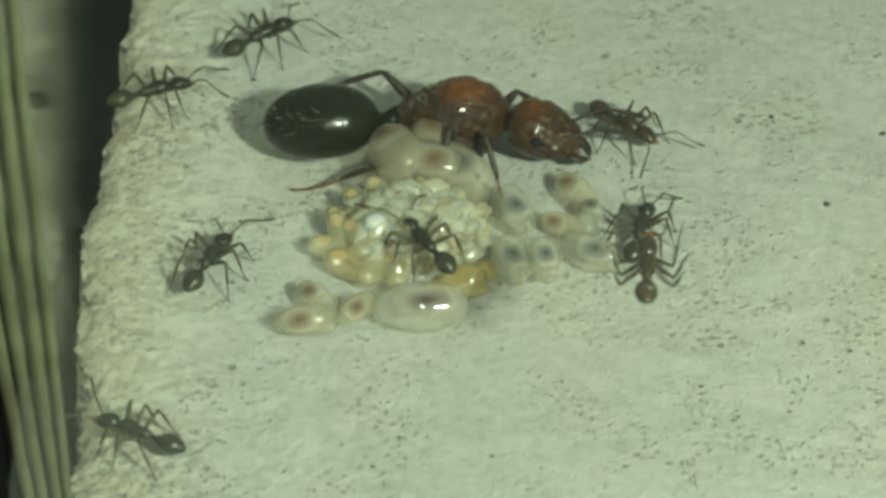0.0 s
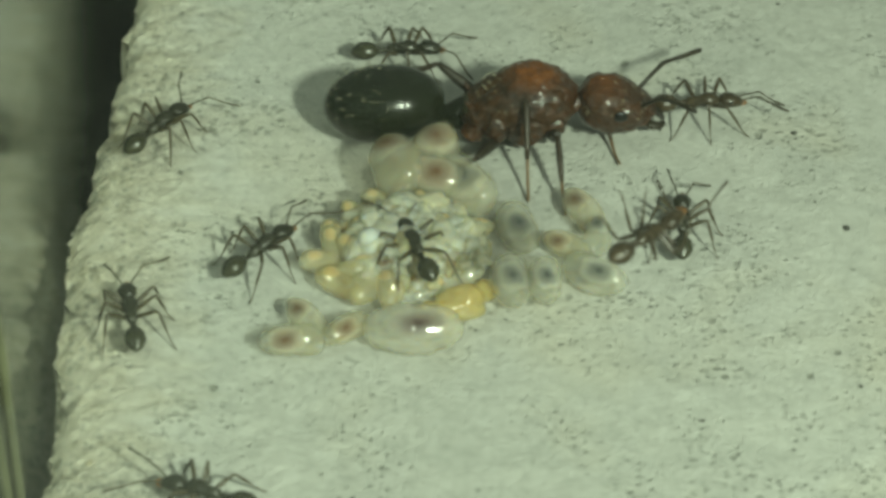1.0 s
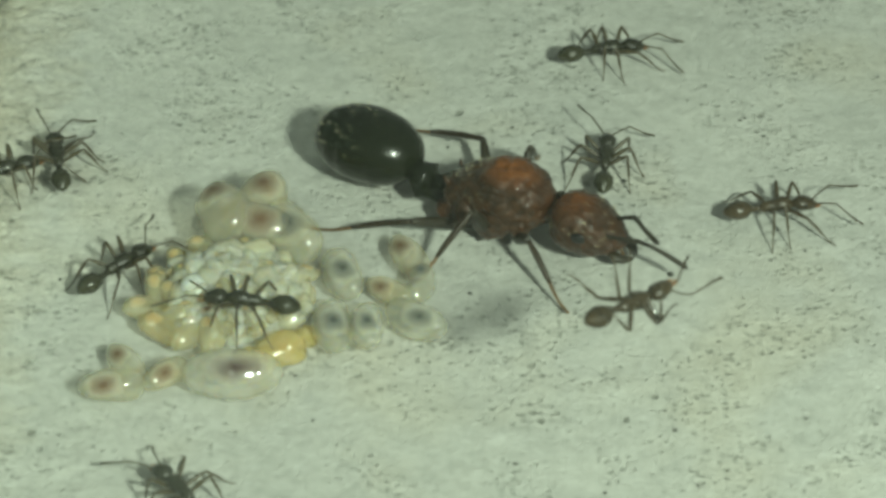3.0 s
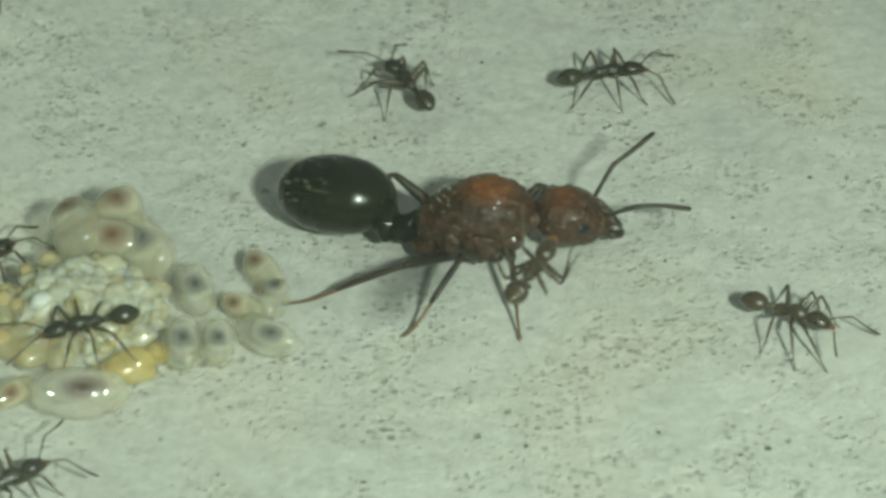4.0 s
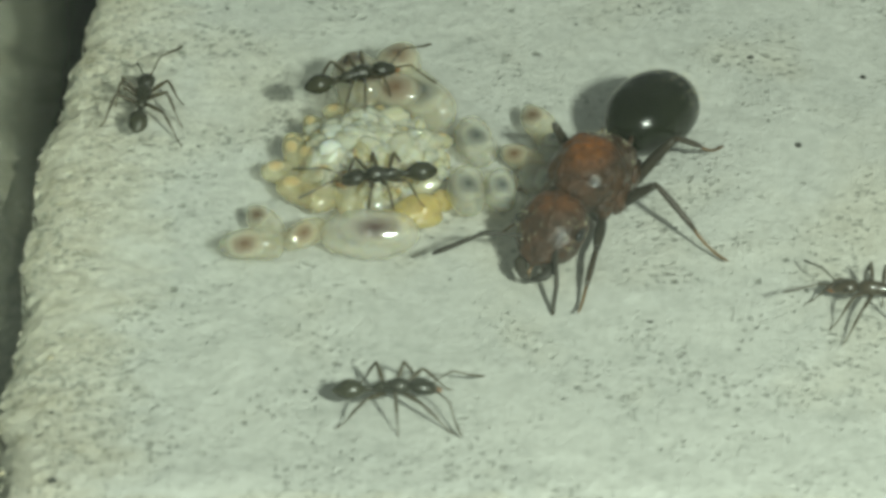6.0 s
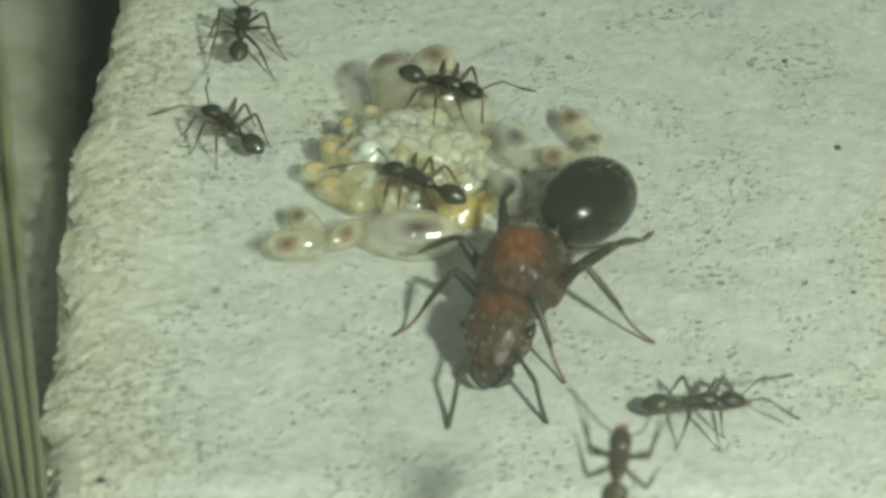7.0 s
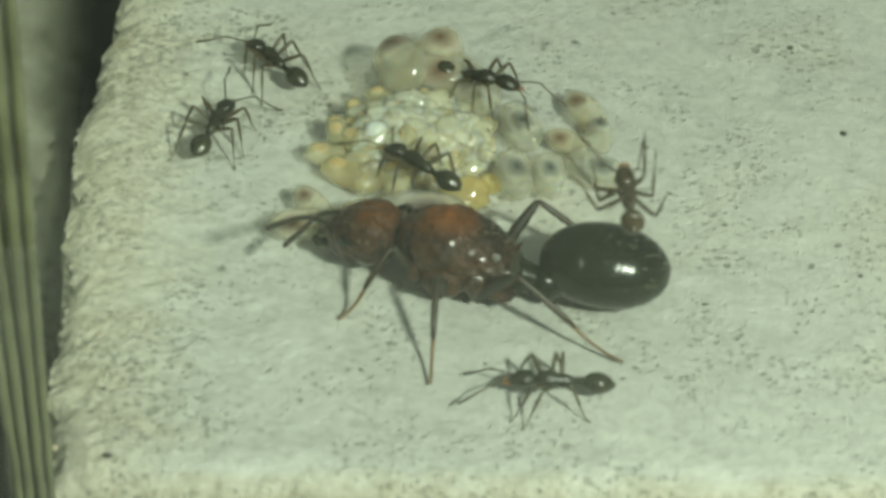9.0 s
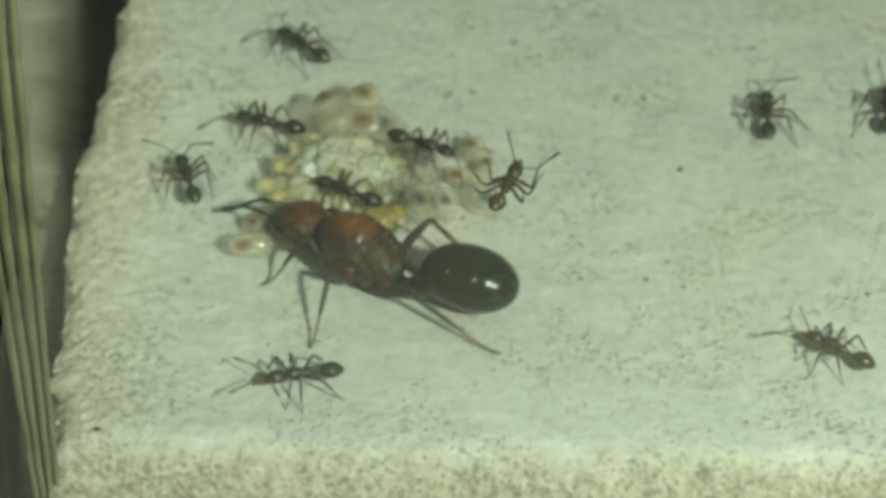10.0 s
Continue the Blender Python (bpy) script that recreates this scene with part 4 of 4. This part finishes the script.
def stride(ant, rows):
    """Rows: seconds, place of the thorax, heading of the rear and of the head, distance of the gaster."""
    rows = [(t, x, y, g, h, d, 0) for t, x, y, g, h, d in rows]
    data, roots = sampled(rows), []
    parts = {c.name.split(".")[0]: c for c in ant.children}
    gas, hd, wst = [], [], []
    for t, (x, y, g, h, d, _) in zip(TIMES, data):
        body = g * 0.45 + h * 0.55
        roots.append((t, mpose(x, y, -0.2, 0, 0, body)))
        a, b = radians(g - body), h - body
        far = d if d > 3.1 else 0.75 * d + 0.775
        droop = max(0.0, (3.4 - d)) * 9
        gas.append((t, mpose(-far * math.cos(a), -far * math.sin(a), 1.30 - 0.004 * droop, 0, -droop, g - body)))
        wst.append((t, mpose(-1.36, 0, -0.1, 0, 0, (g - body) * 0.8)))
        hd.append((t, mpose(1.40, 0, 1.26, 0, 6, b)))
    walk(ant, thin(roots))
    walk(parts["gaster"], thin(gas))
    walk(parts["petiole"], thin(wst))
    walk(parts["head"], thin(hd))
    legs_walk(ant, roots, Q_LEGS, [(1.20 * k, 1.90 * k) for k in Q_LONG], [0.22] * len(TIMES), 3.4, 99, Q_STANCES, True)
    way = sampled(Q_FEELERS)
    for o in [c for c in ant.children if c.name.split(".")[0] == "antenna"]:
        s = 1 if o.matrix_basis.translation.y > 0 else -1
        walk(o, [(t, m @ mpose(1.42, s * 0.36, 0.16, 0, w[1 if s > 0 else 3], w[0 if s > 0 else 2])) for (t, m), w in zip(hd, way)])


# where the queen's feet stand beside her at some times: legs 0 and 1 in front, 4 and 5 behind, even ones on her left
Q_STANCES = {(0, 0): (2.70, 1.45), (0, 2): (-0.60, 1.85), (0, 4): (-4.40, 1.45), (0.5, 0): (2.70, 1.45), (0.5, 2): (-0.60, 1.85), (0.5, 4): (-4.40, 1.45), (0.5, 5): (-2.58, -3.37), (1,
             0): (2.31, -1.20), (1, 1): (0.93, -3.00), (1, 2): (-0.60, 1.85), (1, 3): (0.10, -2.39), (1, 4): (-4.40, 1.45), (1, 5): (-3.68, -2.80), (1.5, 0): (1.96, -1.57), (1.5, 1):
             (0.56, -3.50), (1.5, 2): (-0.60, 1.85), (1.5, 3): (-1.44, -3.13), (1.5, 4): (-4.40, 1.45), (1.5, 5): (-3.76, -2.94), (2, 0): (2.70, 1.45), (2, 1): (1.40, -2.54), (2, 2):
             (-0.60, 1.85), (2, 3): (-0.06, -3.27), (2, 4): (-4.21, -1.32), (2, 5): (-2.96, -1.87), (3.5, 0): (2.70, 1.45), (3.5, 1): (3.57, -1.54), (3.5, 2): (-0.60, 1.85), (3.5, 3):
             (-1.00, -3.77), (3.5, 4): (-4.40, 1.45), (3.5, 5): (-5.69, -1.81), (4, 0): (2.70, 1.45), (4, 1): (1.04, -3.20), (4, 2): (-0.60, 1.85), (4, 3): (-1.50, -3.14), (4, 4):
             (-4.40, 1.45), (4, 5): (-4.25, -2.10), (4.5, 0): (2.70, 1.45), (4.5, 1): (0.29, -3.59), (4.5, 2): (-0.60, 1.85), (4.5, 3): (-0.72, -3.78), (4.5, 4): (-4.40, 1.45), (4.5,
             5): (-4.80, -2.10), (5, 0): (2.67, -1.37), (5, 1): (3.07, -2.65), (5, 2): (-0.60, 1.85), (5, 3): (-0.08, -4.28), (5, 4): (-4.40, 1.45), (5, 5): (-1.95, -3.84), (5.5, 0):
             (5.73, -0.08), (5.5, 2): (0.41, 2.14), (5.5, 3): (0.87, -2.49), (5.5, 5): (-1.93, -2.95), (6, 0): (4.38, 1.66), (6, 1): (1.90, -1.40), (6, 2): (0.42, 3.46), (6, 3):
             (0.20, -1.70), (6, 4): (-3.37, 1.71), (6, 5): (-2.00, -1.70), (7.5, 1): (2.31, -1.61), (7.5, 2): (1.29, 2.17), (7.5, 3): (1.05, -2.51), (7.5, 4): (-2.28, 3.39), (8, 0):
             (2.98, 1.57), (8, 1): (2.70, -1.45), (8, 2): (-0.16, 3.48), (8, 3): (-0.60, -1.85), (8, 4): (-3.56, 1.59), (8, 5): (-3.60, -1.80), (8.5, 0): (2.26, 1.86), (8.5, 1): (1.70,
             -1.35), (8.5, 2): (-2.39, 2.91), (8.5, 3): (-0.60, -1.85), (8.5, 4): (-3.50, 2.14), (8.5, 5): (-3.60, -1.80), (9, 0): (2.00, 1.85), (9, 1): (2.70, -1.45), (9, 2): (-0.44,
             3.28), (9, 3): (-0.60, -1.85), (9, 4): (-3.95, 1.30), (9, 5): (-3.60, -1.80), (9.5, 0): (1.21, 2.55), (9.5, 1): (2.70, -1.45), (9.5, 2): (0.04, 3.00), (9.5, 3): (0.10,
             -1.50), (9.5, 4): (-4.60, 0.84), (9.5, 5): (-3.60, -1.80), (10, 0): (2.08, 1.76), (10, 1): (2.70, -1.45), (10, 2): (-0.45, 3.29), (10, 3): (-0.60, -1.85), (10, 4): (-4.96,
             0.83), (10, 5): (-3.60, -1.80)}
# her feelers: seconds, turn and dip of the left one and of the right one, from the head
Q_FEELERS = [(0, 47, 0, 31, -2), (0.5, 16, -23, 19, -25), (1, 46, -18, -64, -43), (1.5, 1, -26, -31, 16), (2, -8, -25, -22, -20), (3.5, -50, -35, 4, -4), (4, 38, -49, -11, -22), (4.5,
             4, -40, -31, 4), (5, 6, 19, 15, 11), (5.5, 11, 37, -64, 6), (6, 23, 37, -61, -7), (7.5, 51, 20, 5, 35), (8, -11, 15, -49, -25), (8.5, 8, -4, 24, -6), (9, 79, -38, 76,
             -16), (9.5, 79, -17, 56, 2), (10, 3, 5, 17, 4)]


def motions():
    crawl(workers[0], [
        (0, -2.44, -1.53, 120, 0.55), (0.5, -2.74, -1.21, 121, 0.55), (0.8, -2.66, -1.06, 116, 0.55), (1, -2.60, -0.95, 110, 0.55), (1.3, -2.62, -1.18, 108, 0.55),
        (1.6, -2.14, -0.67, 107, 0.55), (2, -2.60, -1.00, 125, 0.55), (2.2, -2.62, -1.22, 148, 0.55), (3.3, -2.19, -1.25, 181, 0.55), (3.5, -2.17, -1.29, 195, 0.55),
        (4, -2.51, -1.38, 203, 0.55), (4.5, -2.53, -1.48, 201, 0.55), (5, -2.35, -1.74, 214, 0.55), (5.2, -2.37, -1.66, 214, 0.55), (5.5, -2.42, -1.62, 216, 0.55),
        (5.8, -2.24, -1.56, 204, 0.55), (6, -2.27, -1.64, 195, 0.55), (6.2, -2.37, -1.70, 171, 0.55), (7.3, -2.45, -1.95, 137, 0.55), (7.5, -2.35, -1.90, 140, 0.55),
        (7.9, -2.66, -1.47, 141, 0.55), (8.3, -2.60, -1.23, 132, 0.55), (8.7, -2.82, -1.79, 126, 0.55), (9, -2.57, -2.04, 138, 0.55), (9.3, -2.64, -1.95, 147, 0.55),
        (9.5, -2.68, -2.01, 146, 0.55), (9.7, -2.28, -2.01, 151, 0.55), (9.9, -2.31, -2.00, 150, 0.55), (10, -2.58, -1.53, 154, 0.55),
    ])
    crawl(workers[1], [
        (0, -7.65, -1.32, 65, 0), (0.5, -6.55, -0.59, 57, 0), (0.8, -6.26, -0.65, 43, 0), (1, -6.21, -0.37, 48, 0), (1.3, -6.12, -0.32, 60, 0),
        (1.6, -5.30, 0.06, 47, 0), (2, -5.69, 0.21, 49, 0), (2.2, -5.61, 0.48, 40, 0), (3.3, -5.52, 0.73, 48, 0), (3.5, -5.52, 0.99, 53, 0),
        (4, -5.37, 1.43, 50, 0), (4.5, -5.01, 2.17, 40, 0), (5, -4.70, 2.48, 40, 0), (5.2, -4.58, 2.68, 42, 0), (5.5, -3.83, 1.27, 35, 1.15),
        (5.8, -3.46, 1.48, 27, 1.15), (6, -3.24, 1.35, 19, 1.15), (6.2, -2.96, 1.62, 24, 1.15), (7.3, -1.68, 1.08, -47, 1.15), (7.5, -1.72, 1.12, -44, 1.15),
        (7.9, -1.83, 1.24, -42, 1.15), (8.3, -1.76, 1.33, -42, 1.15), (8.7, -1.91, 1.23, -24, 0.85), (9, -1.36, 1.20, -21, 0.85), (9.3, -1.01, 0.99, -24, 0.85),
        (9.5, -1.00, 0.84, -32, 0.85), (9.7, -0.68, 0.56, -23, 0.85), (9.9, -0.59, 0.45, -31, 0.85), (10, -0.34, 0.29, -27, 0.85),
    ])
    crawl(workers[2], [
        (0, -9.22, 5.59, 18, 0), (0.5, -8.87, 5.17, 47, 0), (0.8, -8.68, 4.36, 64, 0), (1, -8.88, 4.18, 52, 0), (1.3, -8.92, 4.08, 43, 0),
        (1.6, -8.59, 4.04, 43, 0), (2, -9.05, 4.29, 43, 0), (2.2, -9.24, 4.50, 24, 0), (3.3, -8.50, 4.28, 28, 0), (3.5, -8.48, 4.17, 27, 0),
        (5.5, -9.30, 2.39, 18, 0), (5.8, -8.53, 2.40, 41, 0), (6, -8.32, 1.95, 90, 0), (6.2, -7.83, 1.47, 118, 0), (7.3, -6.57, 0.74, 135, 0),
        (7.5, -6.49, 0.66, 127, 0), (7.9, -6.71, 0.55, 142, 0), (8.3, -7.44, 0.70, 56, 0), (8.7, -7.65, 0.19, 47, 0), (9, -7.41, 0.21, 71, 0),
        (9.3, -7.40, -0.02, 100, 0), (9.5, -7.38, 0.01, 97, 0), (9.7, -7.33, -0.40, 95, 0), (9.9, -7.37, -0.51, 98, 0), (10, -7.24, -0.44, 109, 0),
    ])
    crawl(workers[3], [
        (0, -8.97, -7.45, 154, 0), (0.5, -9.38, -5.33, 113, 0), (0.8, -8.66, -3.68, 94, 0), (1, -9.02, -2.57, 103, 0), (1.3, -8.38, -2.91, 86, 0),
        (1.6, -8.22, -1.18, 102, 0), (2, -8.35, -0.15, 105, 0), (2.2, -8.49, 0.02, 105, 0), (3.3, -6.83, 6.68, 99, 0), (3.5, -7.27, 7.78, 111, 0),
        (4, -7.68, 10.68, 109, 0), (5, -5.82, 13.27, 78, 0), (6.2, -7.57, 8.80, 90, 0), (7.3, -6.64, 3.58, 88, 0), (7.5, -6.46, 3.25, 93, 0),
        (7.9, -7.43, 2.91, 54, 0), (8.3, -7.58, 3.39, 39, 0), (8.7, -7.06, 2.76, 87, 0), (9, -6.05, 2.98, 133, 0), (9.3, -5.47, 2.45, 140, 0),
        (9.5, -5.36, 2.64, 163, 0), (9.7, -5.12, 2.40, 171, 0), (9.9, -5.14, 2.36, 171, 0), (10, -4.96, 2.35, 164, 0),
    ])
    crawl(workers[4], [
        (0, -6.44, -10.70, 162, 0), (0.8, -7.08, -8.63, 156, 0), (1, -6.86, -8.43, 163, 0), (1.6, -5.76, -8.32, 140, 0), (2.2, -5.55, -7.65, 162, 0),
        (3.3, -2.66, -6.88, 118, 0), (3.5, -4.45, -6.64, 149, 0), (4, -4.04, -6.09, 34, 0), (4.5, -3.53, -5.99, 38, 0), (5, -3.24, -8.95, 3, 0),
        (5.2, -4.08, -8.09, 3, 0), (5.5, -3.72, -8.66, -33, 0), (5.8, -3.13, -8.26, 7, 0), (6, -2.05, -8.54, -2, 0), (6.2, -1.46, -8.81, 17, 0),
        (7.3, 5.15, -8.98, -2, 0), (7.5, 4.87, -9.36, 1, 0), (7.9, 4.91, -8.45, 159, 0), (8.3, 3.19, -7.23, 171, 0), (8.7, 1.47, -8.81, 201, 0),
        (9, 0.37, -8.97, 176, 0), (9.3, -0.97, -9.00, 185, 0), (9.5, -1.61, -9.16, 193, 0), (9.7, -2.17, -8.76, 192, 0), (9.9, -3.18, -9.17, 199, 0),
        (10, -3.62, -9.13, 194, 0),
    ])
    crawl(workers[5], [
        (0, 2.54, 3.86, -50, 0), (0.5, 2.80, 5.09, -3, 0), (0.8, 3.23, 5.09, 4, 0), (1, 4.13, 5.34, 3, 0), (1.3, 4.65, 4.86, -8, 0),
        (1.6, 5.75, 4.30, -31, 0), (2, 5.98, 4.36, 3, 0), (2.2, 6.59, 4.61, 10, 0), (3.3, 11.00, 2.45, 7, 0), (3.5, 11.27, 1.59, -24, 0),
        (4, 13.21, -0.47, -29, 0), (4.5, 13.99, -2.52, -35, 0), (4.8, 14.22, -2.59, -2, 0), (5, 14.31, -2.49, 2, 0), (5.5, 12.12, -5.12, -171, 0),
        (5.8, 10.00, -3.96, -183, 0), (6, 8.75, -5.04, -188, 0), (6.2, 7.73, -5.94, -169, 0), (6.5, 6.92, -6.02, -209, 0), (6.8, 8.41, -4.37, -324, 0),
        (7.1, 11.52, -5.09, -374, 0), (7.4, 14.98, -6.31, -381, 0), (8.5, 19.71, -7.27, -371, 0), (10, 21.54, -7.24, -371, 0),
    ])
    crawl(workers[6], [
        (0, 2.62, -0.49, 73, 0), (0.5, 3.15, 0.00, 87, 0), (0.8, 3.17, 0.14, 87, 0), (1, 3.52, 0.59, 88, 0), (1.3, 3.57, 0.98, 86, 0),
        (1.6, 4.42, 1.13, 79, 0), (2, 4.08, 1.86, 79, 0), (2.2, 4.24, 2.07, 68, 0), (2.45, 5.32, 2.79, 46, 0), (2.7, 6.08, 3.96, 67, 0),
        (3, 5.95, 4.87, 87, 0), (3.3, 5.60, 5.32, 75, 0), (3.5, 5.80, 6.20, 75, 0), (4, 4.63, 8.56, 121, 0), (4.5, 1.57, 9.63, 152, 0),
        (4.8, -0.35, 10.21, 153, 0), (5, -1.41, 11.79, 154, 0), (6.2, -2.58, 15.35, 108, 0), (10, -0.99, 17.79, 108, 0),
    ])
    crawl(workers[7], [
        (0, -6.54, 7.94, 41, 0), (0.5, -5.39, 7.43, -39, 0), (0.8, -4.37, 7.26, -7, 0), (1, -3.14, 7.37, 3, 0), (1.3, -1.94, 7.59, 7, 0),
        (1.6, -0.03, 7.75, 16, 0), (2, 1.98, 7.28, -6, 0), (2.2, 2.31, 7.51, 3, 0), (3.3, 7.38, 10.35, 13, 0), (3.5, 8.39, 9.73, 6, 0),
        (4, 9.21, 8.92, 10, 0), (4.5, 12.70, 7.33, 21, 0), (4.8, 14.56, 7.82, 24, 0), (5, 15.38, 8.50, 23, 0), (6, 17.39, 10.52, 46, 0),
        (10, 19.04, 13.72, 46, 0),
    ])
    crawl(workers[8], [
        (0, 24.92, 9.32, 159, 0), (5.6, 25.42, 9.59, 160, 0), (8.7, 12.72, 4.72, 156, 0), (9.3, 10.30, 3.37, 87, 0), (9.5, 10.04, 2.53, 93, 0),
        (9.7, 10.59, 2.98, 82, 0), (9.8, 10.54, 3.10, 84, 0), (9.9, 10.26, 3.24, 87, 0), (10, 10.00, 3.34, 89, 0),
    ])
    crawl(workers[9], [
        (0, 26.30, 13.64, 97, 0), (5.6, 26.87, 14.03, 97, 0), (9.3, 12.84, 2.79, 80, 0), (10, 13.76, 3.75, 84, 0),
    ])
    crawl(workers[10], [
        (0, 26.86, -7.18, 157, 0), (5.6, 27.39, -7.29, 158, 0), (9.3, 14.63, -8.61, 163, 0), (9.7, 11.35, -8.18, 160, 0), (9.9, 11.20, -7.29, 143, 0),
        (10, 11.38, -7.70, 146, 0),
    ])
    crawl(workers[11], [
        (0, -5.63, 14.34, -100, 0), (8.7, -6.15, 12.17, -100, 0), (9.5, -5.94, 9.62, -157, 0), (9.9, -4.65, 6.89, -216, 0), (10, -4.00, 6.26, -225, 0),
    ])
    crawl(workers[12], [
        (0, 1.99, -8.09, 85, 0), (0.8, 2.09, -6.34, 49, 0), (1.1, 2.30, -5.71, 46, 0), (1.3, 2.83, -5.95, 33, 0), (1.6, 3.82, -6.17, 25, 0),
        (2, 4.48, -6.46, 21, 0), (2.2, 4.91, -6.59, 24, 0), (3.3, 6.28, -6.76, 41, 0), (3.6, 6.42, -6.01, 51, 0), (4, 7.28, -5.16, 66, 0),
        (4.4, 7.39, -3.43, 80, 0), (4.6, 7.62, -2.37, 80, 0), (4.8, 8.12, -1.99, 77, 0), (5, 8.26, -1.37, 60, 0), (5.2, 8.94, -0.82, 66, 0),
        (5.5, 9.58, 0.07, 66, 0), (6.2, 11.14, 5.12, 58, 0), (8, 13.32, 7.34, 58, 0), (10, 15.58, 10.23, 58, 0),
    ], hang=COVER)
    crawl(workers[13], [
        (0, 0.38, -25.38, -270, 0), (6.2, 0.61, -23.62, -274, 0), (6.7, 0.97, -19.09, -276, 0), (7.3, 1.38, -14.37, -277, 0), (7.5, 1.82, -14.39, -278, 0),
        (7.9, 2.52, -13.24, -297, 0), (8.3, 2.94, -11.56, -281, 0), (8.5, 2.51, -11.78, -270, 0), (8.7, 1.73, -10.52, -263, 0), (9, 1.55, -9.22, -269, 0), (9.3, 0.68, -7.44, -253, 0),
        (9.5, 0.63, -7.18, -264, 0), (9.7, 1.32, -7.01, -277, 0), (9.9, 1.79, -6.94, -289, 0), (10, 1.96, -6.86, -288, 0),
    ], hang=COVER)
    stride(queen, [
        (0, -1.69, 3.56, 3, -20, 3.20), (0.5, -1.43, 4.01, 1, -15, 3.25), (0.8, -0.68, 4.29, 5, -5, 2.94), (1, -0.16, 4.54, 1, 3, 3.23),
        (1.3, -0.16, 4.85, 3, 10, 3.17), (1.5, 0.15, 5.03, -1, 2, 3.30), (1.6, 0.38, 5.05, -3, -6, 3.38), (2, 0.60, 4.35, -20, -34, 3.43),
        (2.2, 0.89, 4.34, -24, -37, 3.55), (3.3, 4.31, 2.22, -35, -21, 3.71), (3.5, 4.84, 1.96, -36, -17, 3.70), (4, 6.19, 2.43, -14, 11, 3.30),
        (4.5, 6.53, 2.76, -6, 14, 3.39), (4.8, 6.33, 2.78, -11, -5, 3.43), (5, 5.74, 2.43, -29, -40, 3.27), (5.2, 4.90, 2.17, -43, -69, 2.73),
        (5.5, 4.37, 1.01, -65, -99, 2.85), (5.8, 3.42, -0.47, -105, -112, 2.56), (6, 2.45, -1.45, -121, -113, 2.62), (6.2, 1.19, -2.47, -133, -117, 2.88),
        (7.3, -0.74, -5.91, -117, -92, 2.70), (7.5, -0.65, -6.16, -119, -89, 2.87), (7.9, -0.64, -5.54, -145, -130, 2.91), (8, -0.76, -5.40, -150, -139, 2.94),
        (8.3, -1.40, -4.69, -174, -182, 3.01), (8.5, -1.62, -4.92, -185, -195, 2.93), (8.7, -1.91, -5.07, -190, -203, 3.05), (9, -1.75, -5.23, -187, -207, 3.15),
        (9.3, -1.71, -4.84, -192, -213, 3.21), (9.5, -1.96, -4.70, -194, -222, 3.37), (9.7, -1.84, -4.54, -196, -223, 3.27), (9.8, -1.87, -4.54, -196, -226, 3.18),
        (9.9, -2.02, -4.28, -200, -220, 3.27), (10, -2.04, -4.35, -201, -219, 3.27),
    ])


motions()
